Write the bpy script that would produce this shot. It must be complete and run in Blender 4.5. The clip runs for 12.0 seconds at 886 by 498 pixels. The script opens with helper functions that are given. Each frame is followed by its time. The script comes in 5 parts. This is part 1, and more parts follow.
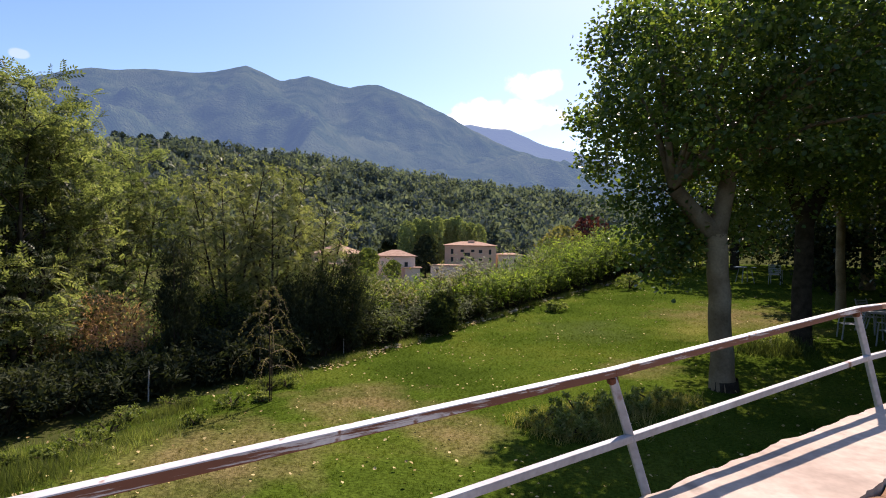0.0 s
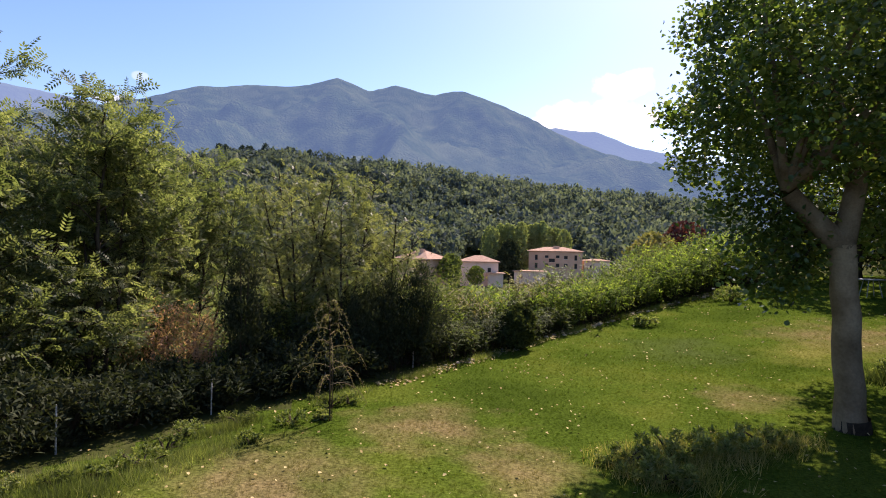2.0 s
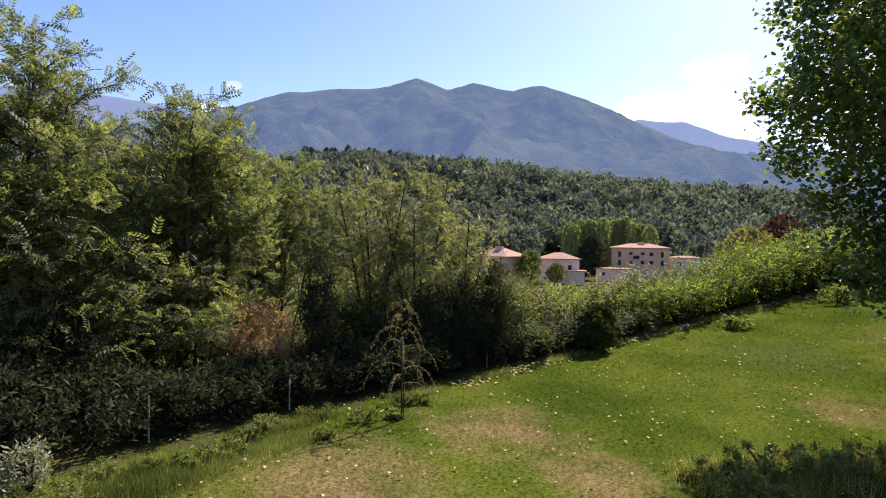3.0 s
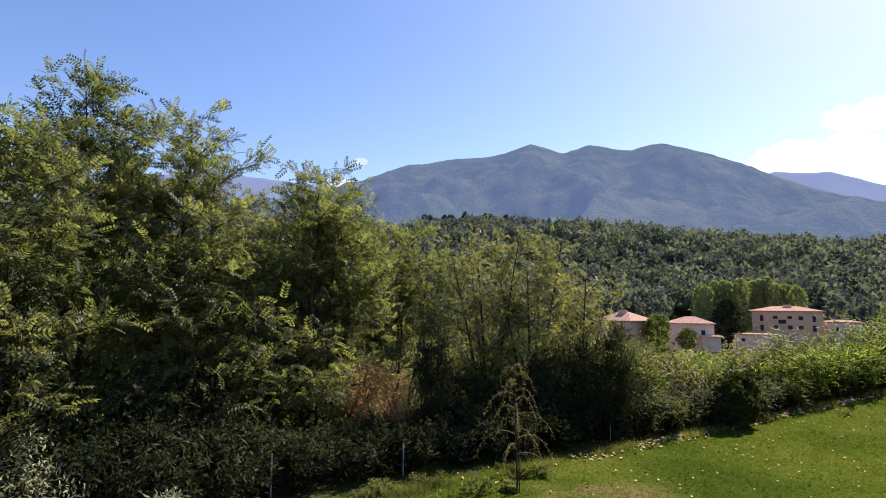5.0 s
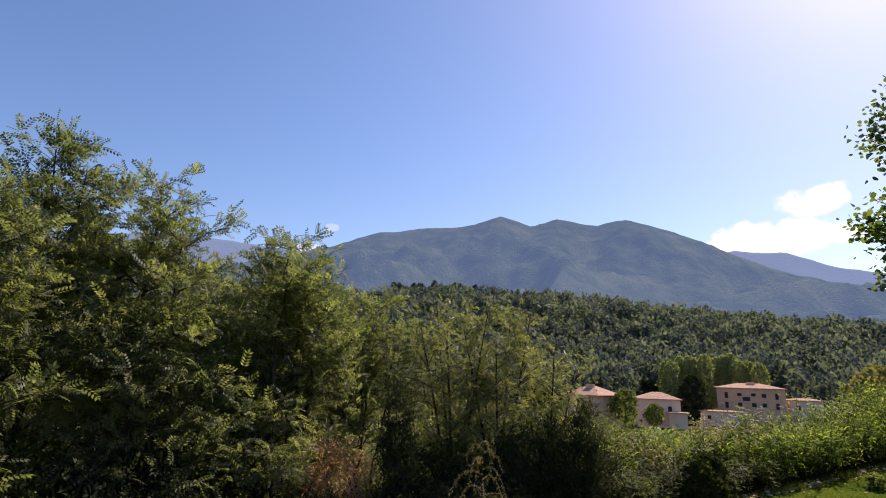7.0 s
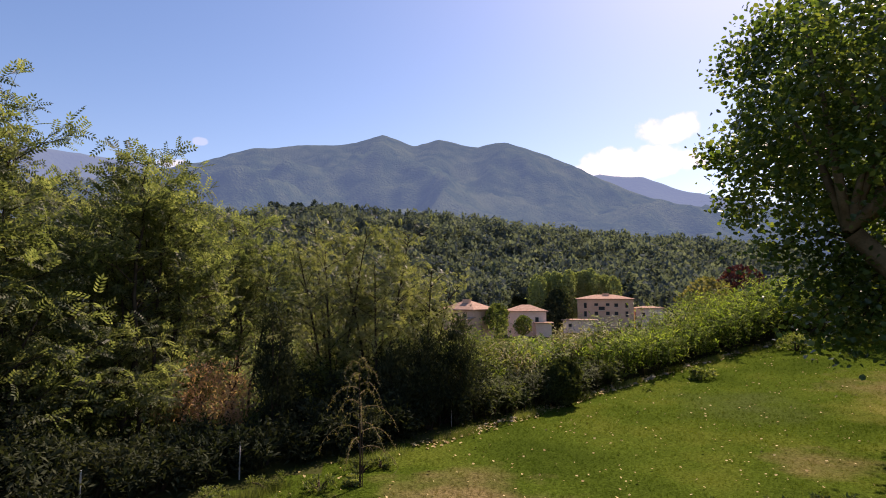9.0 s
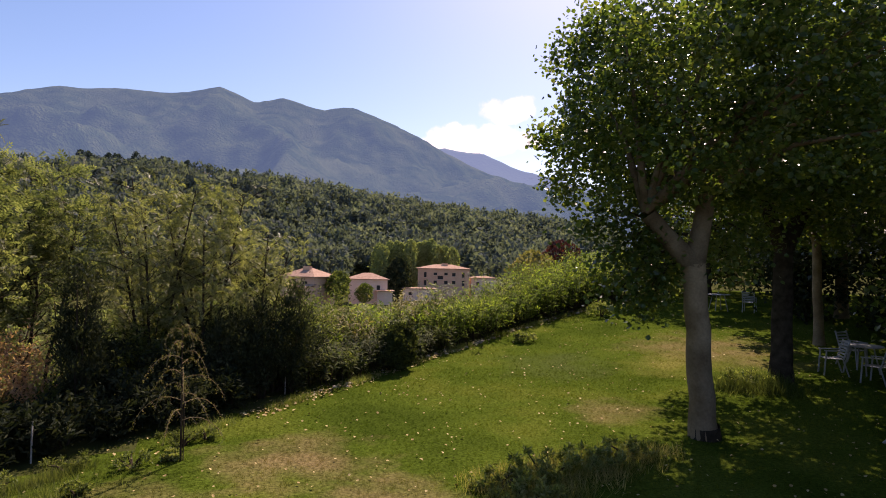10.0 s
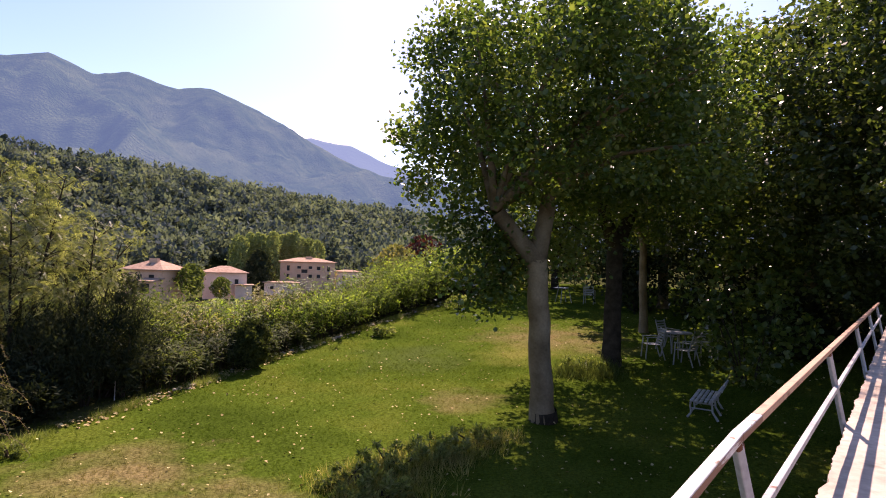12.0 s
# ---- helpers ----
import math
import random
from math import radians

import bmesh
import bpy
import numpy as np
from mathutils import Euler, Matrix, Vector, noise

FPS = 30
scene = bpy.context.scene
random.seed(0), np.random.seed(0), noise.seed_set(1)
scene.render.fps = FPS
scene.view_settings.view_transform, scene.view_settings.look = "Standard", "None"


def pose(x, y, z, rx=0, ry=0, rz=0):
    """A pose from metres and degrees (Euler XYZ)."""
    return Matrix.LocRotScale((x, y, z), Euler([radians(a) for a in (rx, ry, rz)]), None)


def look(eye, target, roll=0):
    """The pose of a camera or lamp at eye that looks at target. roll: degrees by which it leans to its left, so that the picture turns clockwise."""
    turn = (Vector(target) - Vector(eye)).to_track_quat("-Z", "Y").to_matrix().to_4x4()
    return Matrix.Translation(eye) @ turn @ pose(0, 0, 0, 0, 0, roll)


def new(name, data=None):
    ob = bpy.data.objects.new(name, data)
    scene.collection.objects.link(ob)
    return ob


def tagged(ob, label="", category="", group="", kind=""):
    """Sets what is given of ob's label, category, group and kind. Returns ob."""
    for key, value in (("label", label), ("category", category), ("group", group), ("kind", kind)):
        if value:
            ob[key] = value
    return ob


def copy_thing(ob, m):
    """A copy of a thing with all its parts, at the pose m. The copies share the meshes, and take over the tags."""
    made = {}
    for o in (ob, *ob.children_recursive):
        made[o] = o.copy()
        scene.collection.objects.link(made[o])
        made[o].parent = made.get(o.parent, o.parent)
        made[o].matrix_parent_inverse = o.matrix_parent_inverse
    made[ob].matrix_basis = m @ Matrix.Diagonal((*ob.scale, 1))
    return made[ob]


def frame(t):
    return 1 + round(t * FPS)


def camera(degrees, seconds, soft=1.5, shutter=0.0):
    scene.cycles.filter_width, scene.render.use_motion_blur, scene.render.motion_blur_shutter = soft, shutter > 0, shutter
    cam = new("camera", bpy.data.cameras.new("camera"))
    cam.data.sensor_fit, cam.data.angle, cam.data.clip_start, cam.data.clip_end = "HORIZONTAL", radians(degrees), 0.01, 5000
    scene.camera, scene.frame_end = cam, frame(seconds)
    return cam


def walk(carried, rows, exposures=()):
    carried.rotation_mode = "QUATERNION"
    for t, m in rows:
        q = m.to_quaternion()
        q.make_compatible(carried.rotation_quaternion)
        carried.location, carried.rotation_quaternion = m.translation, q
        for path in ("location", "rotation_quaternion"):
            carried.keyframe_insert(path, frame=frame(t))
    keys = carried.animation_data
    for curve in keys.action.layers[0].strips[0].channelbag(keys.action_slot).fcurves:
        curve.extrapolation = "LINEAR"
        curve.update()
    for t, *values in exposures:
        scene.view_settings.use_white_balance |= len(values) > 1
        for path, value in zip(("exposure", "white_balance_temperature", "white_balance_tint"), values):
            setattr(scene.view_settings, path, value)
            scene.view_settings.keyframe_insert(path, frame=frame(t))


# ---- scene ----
cam = camera(76.9, 12.0, soft=1.0)
PATH = [
    (0, (0.091, -0.439, 1.52), (0.088, 1.561, 1.49), 1.0),
    (0.5, (0.134, -0.157, 1.554), (0.081, 1.842, 1.527), 1.0),
    (1, (0.231, 0.072, 1.56), (0.087, 2.066, 1.538), 1.1),
    (1.5, (0.266, 0.277, 1.597), (0.052, 2.265, 1.582), 1.3),
    (2, (0.318, 0.433, 1.631), (0.015, 2.41, 1.614), 1.1),
    (2.5, (0.425, 0.539, 1.652), (0.004, 2.494, 1.629), 0.9),
    (3, (0.419, 0.635, 1.665), (-0.159, 2.549, 1.634), 0.7),
    (3.2, (0.396, 0.678, 1.677), (-0.247, 2.572, 1.642), 0.6),
    (4.8, (0.472, 0.737, 1.616), (-0.482, 2.490, 1.747), 0.1),
    (5, (0.471, 0.757, 1.626), (-0.489, 2.501, 1.821), 0.3),
    (5.5, (0.438, 0.777, 1.683), (-0.591, 2.453, 2.046), -0.1),
    (6, (0.422, 0.769, 1.680), (-0.593, 2.436, 2.118), 1.0),
    (6.5, (0.425, 0.768, 1.672), (-0.550, 2.442, 2.171), 0.7),
    (7, (0.456, 0.767, 1.666), (-0.393, 2.525, 2.105), 1.5),
    (7.2, (0.443, 0.797, 1.658), (-0.370, 2.583, 2.046), 1.6),
    (8.8, (0.481, 0.766, 1.672), (-0.149, 2.653, 1.872), 0.5),
    (9, (0.501, 0.839, 1.685), (0.036, 2.778, 1.846), -0.1),
    (9.5, (0.558, 0.828, 1.666), (0.48, 2.823, 1.77), 1.0),
    (10, (0.563, 0.858, 1.652), (0.65, 2.855, 1.705), 1.2),
    (10.5, (0.552, 0.856, 1.645), (0.613, 2.855, 1.682), 1.4),
    (11, (0.571, 0.846, 1.631), (0.765, 2.837, 1.64), 1.7),
    (11.5, (0.639, 0.852, 1.602), (1.015, 2.816, 1.619), 2.2),
    (12, (0.801, 0.868, 1.669), (1.355, 2.789, 1.712), 1.7),
]
EXPO = [(0.0, 0.88, 6750, 23), (1.5, 0.99, 6800, 25), (2.5, 1.06, 6650, 29), (5.5, 0.90, 6700, 29), (7.0, 0.68, 6900, 28), (9.5, 0.69, 7350, 33), (12.0, 1.22, 7250, 38)]
walk(cam, [(t, look(eye, target, roll)) for t, eye, target, roll in PATH], EXPO)

# ---- sky and sun ----
SUN_BEARING, SUN_ELEVATION = 22.0, 47.0
world = bpy.data.worlds.new("sky")
scene.world = world
world.use_nodes = True
wn, wl = world.node_tree.nodes, world.node_tree.links
wn.clear()
w_out = wn.new("ShaderNodeOutputWorld")
w_bg = wn.new("ShaderNodeBackground")
w_bg.inputs["Strength"].default_value = 0.106
w_sky = wn.new("ShaderNodeTexSky")
w_sky.sky_type, w_sky.sun_disc = "NISHITA", False
w_sky.sun_elevation, w_sky.sun_rotation = radians(SUN_ELEVATION), radians(SUN_BEARING)
w_sky.altitude = 300
w_sky.air_density, w_sky.dust_density, w_sky.ozone_density = 1.0, 0.8, 1.7
w_dir = wn.new("ShaderNodeTexCoord")
w_noise = wn.new("ShaderNodeTexNoise")
w_noise.inputs["Scale"].default_value, w_noise.inputs["Detail"].default_value = 26, 9
wl.new(w_dir.outputs["Generated"], w_noise.inputs["Vector"])


def calc(op, a, c):
    n = wn.new("ShaderNodeMath")
    n.operation = op
    for i, q in enumerate((a, c)):
        if isinstance(q, (int, float)):
            n.inputs[i].default_value = q
        else:
            wl.new(q, n.inputs[i])
    return n.outputs[0]


def dot(axis):
    n = wn.new("ShaderNodeVectorMath")
    n.operation = "DOT_PRODUCT"
    n.inputs[1].default_value = axis
    wl.new(w_dir.outputs["Generated"], n.inputs[0])
    return n.outputs["Value"]


def cloud(bearing, elevation, wide, high, ragged):
    """How much of one cloud lies in a direction of the sky, 0 to 1."""
    cb, ce = radians(bearing), radians(elevation)
    mid = Vector((math.sin(cb) * math.cos(ce), math.cos(cb) * math.cos(ce), math.sin(ce)))
    right = Vector((math.cos(cb), -math.sin(cb), 0))
    up = right.cross(mid)
    a = calc("POWER", calc("ABSOLUTE", calc("DIVIDE", dot(right), wide), 0), 2.0)
    c = calc("POWER", calc("ABSOLUTE", calc("DIVIDE", dot(up), high), 0), 2.0)
    body = calc("SUBTRACT", 1.0, calc("ADD", a, c))
    body = calc("ADD", body, calc("MULTIPLY", calc("SUBTRACT", w_noise.outputs["Fac"], 0.5), ragged))
    ahead = calc("GREATER_THAN", dot(mid), 0.3)
    soft = wn.new("ShaderNodeMapRange")
    soft.interpolation_type = "SMOOTHSTEP"
    soft.inputs["From Max"].default_value = 0.8
    wl.new(calc("MULTIPLY", body, ahead), soft.inputs["Value"])
    return soft.outputs[0]


w_cover = calc("MAXIMUM", cloud(5.5, 12.6, 0.115, 0.03, 3.0), cloud(8.8, 15.6, 0.055, 0.027, 3.0))
w_cover = calc("MAXIMUM", w_cover, calc("MULTIPLY", cloud(-37.4, 14.3, 0.012, 0.007, 3.0), 0.25))
w_cover = calc("MAXIMUM", w_cover, calc("MULTIPLY", cloud(-39.7, 12.0, 0.03, 0.009, 3.0), 0.6))
w_mix = wn.new("ShaderNodeMix")
w_mix.data_type = "RGBA"
wl.new(w_cover, w_mix.inputs[0])
w_hue = wn.new("ShaderNodeHueSaturation")
w_hue.inputs["Saturation"].default_value = 1.2
wl.new(w_sky.outputs[0], w_hue.inputs["Color"])
wl.new(w_hue.outputs[0], w_mix.inputs[6])
w_mix.inputs[7].default_value = (7.0, 7.0, 7.2, 1)
wl.new(w_mix.outputs[2], w_bg.inputs["Color"])
wl.new(w_bg.outputs[0], w_out.inputs[0])

sun_data = bpy.data.lights.new("sun", "SUN")
sun_data.energy, sun_data.angle, sun_data.color = 5.0, radians(0.55), (1.0, 0.93, 0.82)
sun = new("sun", sun_data)
sb, se = radians(SUN_BEARING), radians(SUN_ELEVATION)
sun.matrix_world = look((200 * math.sin(sb) * math.cos(se), 200 * math.cos(sb) * math.cos(se), 200 * math.sin(se)), (0, 0, 0))

# ---- materials ----


def material(name, colours, scale=4.0, rough=0.8, bump=0.0, detail=6.0, metal=0.0, spots=None, translucent=0.0, island=False, haze_glow=None, random_object=False, patches=(), specular=0.3, grain=(0.35, 11.0)):
    """A procedural surface: noise between colours at a large and a fine scale, with relief."""
    m = bpy.data.materials.new(name)
    m.use_nodes = True
    n, l = m.node_tree.nodes, m.node_tree.links
    bsdf, out = n["Principled BSDF"], n["Material Output"]
    geo = n.new("ShaderNodeNewGeometry")
    big = n.new("ShaderNodeTexNoise")
    big.inputs["Scale"].default_value, big.inputs["Detail"].default_value = scale, detail
    l.new(geo.outputs["Position"], big.inputs["Vector"])
    ramp = n.new("ShaderNodeValToRGB")
    els = ramp.color_ramp.elements
    k = len(colours)
    while len(els) < k:
        els.new(0.5)
    for i, c in enumerate(colours):
        els[i].position = 0.3 + 0.4 * i / max(1, k - 1)
        els[i].color = (*c, 1)
    factor = big.outputs["Fac"]
    if island or random_object:
        add = n.new("ShaderNodeMath")
        add.operation = "MULTIPLY_ADD"
        add.inputs[1].default_value = 0.4
        if island:
            l.new(geo.outputs["Random Per Island"], add.inputs[0])
        else:
            info = n.new("ShaderNodeObjectInfo")
            l.new(info.outputs["Random"], add.inputs[0])
        sub = n.new("ShaderNodeMath")
        sub.operation = "SUBTRACT"
        sub.inputs[1].default_value = 0.2
        l.new(big.outputs["Fac"], sub.inputs[0])
        l.new(sub.outputs[0], add.inputs[2])
        factor = add.outputs[0]
    l.new(factor, ramp.inputs[0])
    colour = ramp.outputs[0]
    fine = n.new("ShaderNodeTexNoise")
    fine.inputs["Scale"].default_value, fine.inputs["Detail"].default_value = scale * grain[1], 4
    l.new(geo.outputs["Position"], fine.inputs["Vector"])
    if spots:
        tone, where, low, high = spots
        sp = n.new("ShaderNodeTexNoise")
        sp.inputs["Scale"].default_value, sp.inputs["Detail"].default_value = where, 5
        l.new(geo.outputs["Position"], sp.inputs["Vector"])
        mr = n.new("ShaderNodeMapRange")
        mr.inputs["From Min"].default_value, mr.inputs["From Max"].default_value = low, high
        l.new(sp.outputs["Fac"], mr.inputs["Value"])
        mix = n.new("ShaderNodeMix")
        mix.data_type = "RGBA"
        mix.inputs["B"].default_value = (0, 0, 0, 1)
        l.new(mr.outputs[0], mix.inputs[0])
        l.new(colour, mix.inputs[6])
        mix.inputs[7].default_value = (*tone, 1)
        colour = mix.outputs[2]
    for (px, py, pr, tone) in patches:
        away = n.new("ShaderNodeVectorMath")
        away.operation = "DISTANCE"
        flat = n.new("ShaderNodeVectorMath")
        flat.operation = "MULTIPLY"
        flat.inputs[1].default_value = (1, 1, 0)
        l.new(geo.outputs["Position"], flat.inputs[0])
        l.new(flat.outputs[0], away.inputs[0])
        away.inputs[1].default_value = (px, py, 0)
        ragged = n.new("ShaderNodeMath")
        ragged.operation = "MULTIPLY_ADD"
        ragged.inputs[1].default_value = pr * 2.4
        rag = n.new("ShaderNodeTexNoise")
        rag.inputs["Scale"].default_value, rag.inputs["Detail"].default_value = 1.3, 7
        l.new(geo.outputs["Position"], rag.inputs["Vector"])
        l.new(rag.outputs["Fac"], ragged.inputs[0])
        l.new(away.outputs["Value"], ragged.inputs[2])
        pm = n.new("ShaderNodeMapRange")
        pm.inputs["From Min"].default_value, pm.inputs["From Max"].default_value = pr * 1.1, pr * 2.5
        pm.inputs["To Min"].default_value, pm.inputs["To Max"].default_value = 0.85, 0.0
        l.new(ragged.outputs[0], pm.inputs["Value"])
        mix = n.new("ShaderNodeMix")
        mix.data_type = "RGBA"
        l.new(pm.outputs[0], mix.inputs[0])
        l.new(colour, mix.inputs[6])
        mix.inputs[7].default_value = (*tone, 1)
        colour = mix.outputs[2]
    over = n.new("ShaderNodeMix")
    over.data_type, over.blend_type = "RGBA", "OVERLAY"
    over.inputs[0].default_value = grain[0]
    l.new(colour, over.inputs[6])
    l.new(fine.outputs["Fac"], over.inputs[7])
    colour = over.outputs[2]
    l.new(colour, bsdf.inputs["Base Color"])
    bsdf.inputs["Roughness"].default_value = rough
    bsdf.inputs["Metallic"].default_value = metal
    bsdf.inputs["Specular IOR Level"].default_value = specular
    if bump:
        b = n.new("ShaderNodeBump")
        b.inputs["Strength"].default_value, b.inputs["Distance"].default_value = min(1, bump * 20), bump
        l.new(fine.outputs["Fac"], b.inputs["Height"])
        l.new(b.outputs[0], bsdf.inputs["Normal"])
    surface = bsdf.outputs[0]
    if translucent:
        tr = n.new("ShaderNodeBsdfTranslucent")
        warm = n.new("ShaderNodeMix")
        warm.data_type, warm.blend_type = "RGBA", "MULTIPLY"
        warm.inputs[0].default_value = 1.0
        l.new(colour, warm.inputs[6])
        warm.inputs[7].default_value = (1.4, 1.45, 0.65, 1)
        l.new(warm.outputs[2], tr.inputs["Color"])
        ms = n.new("ShaderNodeMixShader")
        ms.inputs[0].default_value = translucent
        l.new(surface, ms.inputs[1])
        l.new(tr.outputs[0], ms.inputs[2])
        surface = ms.outputs[0]
    # A flat emission laid over the surface, for distance haze.
    if haze_glow:
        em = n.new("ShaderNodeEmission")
        em.inputs[0].default_value, em.inputs[1].default_value = (*haze_glow[:3], 1), haze_glow[3]
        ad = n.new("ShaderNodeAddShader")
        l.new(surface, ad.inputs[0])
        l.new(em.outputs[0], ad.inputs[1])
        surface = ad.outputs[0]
    l.new(surface, out.inputs["Surface"])
    return m


DRY = (0.17, 0.125, 0.06)
PATCHES = [(-1.3, 9.9, 1.2, DRY), (-3.1, 7.2, 1.5, DRY), (4.8, 12.7, 0.8, DRY), (0.3, 8.4, 0.9, DRY), (9.8, 18.2, 2.2, DRY), (7.6, 16.5, 1.2, (0.13, 0.13, 0.03)), (4.6, 17.0, 1.6, (0.055, 0.075, 0.02))]
LAWN = material("lawn", [(0.033, 0.054, 0.007), (0.051, 0.079, 0.010), (0.082, 0.101, 0.016)], 0.45, 1.0, 0.04, 10, patches=PATCHES, specular=0.0, grain=(0.95, 45.0))
SCRUB = material("scrub", [(0.028, 0.034, 0.012), (0.05, 0.056, 0.018), (0.085, 0.08, 0.032)], 0.4, 1.0, 0.03, 8, specular=0.0)
SOIL = material("soil", [(0.20, 0.12, 0.075), (0.30, 0.17, 0.10), (0.36, 0.21, 0.13)], 1.2, 0.95, 0.05, specular=0.0)
CONCRETE = material("concrete", [(0.32, 0.25, 0.20), (0.42, 0.335, 0.27), (0.48, 0.39, 0.32)], 2.2, 0.9, 0.006, spots=((0.22, 0.175, 0.14), 6, 0.62, 0.75), specular=0.05)
RAIL_PAINT = material("rail_paint", [(0.27, 0.255, 0.255), (0.36, 0.345, 0.345), (0.43, 0.42, 0.42)], 5, 0.55, 0.002, spots=((0.15, 0.055, 0.03), 8.0, 0.64, 0.70))


def streaked_rail(name):
    """White paint, worn to rust in long streaks on the upright faces."""
    m = material(name, [(0.36, 0.34, 0.33), (0.48, 0.46, 0.45), (0.54, 0.53, 0.52)], 5, 0.55, 0.002, spots=((0.2, 0.1, 0.06), 26.0, 0.62, 0.68))
    n, l = m.node_tree.nodes, m.node_tree.links
    bsdf = n["Principled BSDF"]
    geo = n.new("ShaderNodeNewGeometry")
    run = n.new("ShaderNodeVectorMath")
    run.operation = "DOT_PRODUCT"
    run.inputs[1].default_value = (0.8275, 0.5616, 0)
    l.new(geo.outputs["Position"], run.inputs[0])
    split = n.new("ShaderNodeSeparateXYZ")
    l.new(geo.outputs["Position"], split.inputs[0])
    join = n.new("ShaderNodeCombineXYZ")
    l.new(run.outputs["Value"], join.inputs[0])
    lift = n.new("ShaderNodeMath")
    lift.operation = "MULTIPLY"
    lift.inputs[1].default_value = 14.0
    l.new(split.outputs[2], lift.inputs[0])
    l.new(lift.outputs[0], join.inputs[2])
    tex = n.new("ShaderNodeTexNoise")
    tex.inputs["Scale"].default_value, tex.inputs["Detail"].default_value, tex.inputs["Roughness"].default_value = 2.6, 9, 0.68
    l.new(join.outputs[0], tex.inputs["Vector"])
    up = n.new("ShaderNodeSeparateXYZ")
    l.new(geo.outputs["Normal"], up.inputs[0])
    less = n.new("ShaderNodeMath")
    less.operation = "MULTIPLY_ADD"
    less.inputs[1].default_value = -0.3
    l.new(up.outputs[2], less.inputs[0])
    l.new(tex.outputs["Fac"], less.inputs[2])
    edge = n.new("ShaderNodeMapRange")
    edge.inputs["From Min"].default_value, edge.inputs["From Max"].default_value = 0.43, 0.48
    l.new(less.outputs[0], edge.inputs["Value"])
    mix = n.new("ShaderNodeMix")
    mix.data_type = "RGBA"
    l.new(edge.outputs[0], mix.inputs[0])
    l.new(bsdf.inputs["Base Color"].links[0].from_socket, mix.inputs[6])
    mix.inputs[7].default_value = (0.15, 0.058, 0.034, 1)
    l.new(mix.outputs[2], bsdf.inputs["Base Color"])
    return m


RAIL_STREAKED = streaked_rail("streaked_rail_paint")
RUST = material("rust", [(0.10, 0.035, 0.018), (0.2, 0.08, 0.04)], 9, 0.9, 0.003)
BARK = material("bark", [(0.15, 0.105, 0.058), (0.235, 0.17, 0.10), (0.31, 0.235, 0.145)], 2.2, 0.9, 0.012, specular=0.02)
# Trunk bark darkened on the limbs for the shade inside the crown.
SHADED_LIMB_BARK = material("shaded_limb_bark", [(0.10, 0.072, 0.043), (0.160, 0.119, 0.073), (0.22, 0.17, 0.11)], 3.0, 0.95, 0.014, specular=0.0)
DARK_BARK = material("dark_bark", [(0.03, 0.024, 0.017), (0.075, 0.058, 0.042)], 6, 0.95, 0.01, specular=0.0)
PLANE_LEAF = material("plane_leaf", [(0.045, 0.080, 0.020), (0.080, 0.128, 0.030), (0.150, 0.180, 0.045)], 0.8, 0.33, translucent=0.48, island=True, specular=0.5)
# Darker copy of the plane leaf: self-shading of dense crowns in the colour.
SHADED_PLANE_LEAF = material("shaded_plane_leaf", [(0.030, 0.050, 0.016), (0.055, 0.085, 0.024), (0.11, 0.135, 0.036)], 0.8, 0.36, translucent=0.37, island=True, specular=0.5)
LOCUST_LEAF = material("locust_leaf", [(0.072, 0.094, 0.042), (0.119, 0.143, 0.066), (0.192, 0.206, 0.107)], 0.5, 0.55, translucent=0.58, island=True, specular=0.28)
HEDGE_LEAF = material("hedge_leaf", [(0.079, 0.130, 0.022), (0.142, 0.208, 0.037), (0.24, 0.295, 0.068)], 0.9, 0.7, translucent=0.6, island=True, specular=0.06)
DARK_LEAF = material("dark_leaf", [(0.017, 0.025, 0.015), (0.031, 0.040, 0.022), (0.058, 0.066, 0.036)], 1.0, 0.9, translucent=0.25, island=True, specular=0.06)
RED_LEAF = material("red_leaf", [(0.042, 0.013, 0.015), (0.088, 0.024, 0.026)], 0.8, 0.5, translucent=0.3, island=True)
DRY_LEAF = material("dry_leaf", [(0.16, 0.16, 0.05), (0.28, 0.24, 0.10)], 0.8, 0.7, translucent=0.3, island=True)
FALLEN = material("fallen_leaf", [(0.25, 0.17, 0.05), (0.5, 0.4, 0.18)], 2, 0.8, island=True)
GRASS = material("grass", [(0.029, 0.056, 0.007), (0.062, 0.095, 0.011), (0.112, 0.131, 0.022)], 0.45, 1.0, translucent=0.4, island=True, patches=PATCHES, specular=0.0)
# Greyed towards blue: distance haze is mixed into the leaf colour.
HAZY_WOOD_FAR = material("hazy_far_wood", [(0.060, 0.080, 0.084), (0.098, 0.120, 0.117), (0.153, 0.175, 0.161)], 0.09, 0.9, translucent=0.36, specular=0.0, grain=(0.3, 0.5))
POPLAR = material("poplar_leaf", [(0.175, 0.21, 0.095), (0.25, 0.285, 0.13)], 0.2, 0.9, translucent=0.4, island=True, specular=0.0)
STUCCO = material("stucco", [(0.64, 0.375, 0.25), (0.74, 0.45, 0.31)], 0.5, 0.9, specular=0.0)
PALE_STUCCO = material("pale_stucco", [(0.68, 0.52, 0.42), (0.76, 0.60, 0.49)], 0.5, 0.9, specular=0.0)
ROOF_TILE = material("roof_tile", [(0.30, 0.19, 0.135), (0.46, 0.32, 0.24)], 1.5, 0.9, 0.03, specular=0.0)
WINDOW_DARK = material("window_glass", [(0.02, 0.02, 0.025), (0.04, 0.04, 0.045)], 1, 0.15)
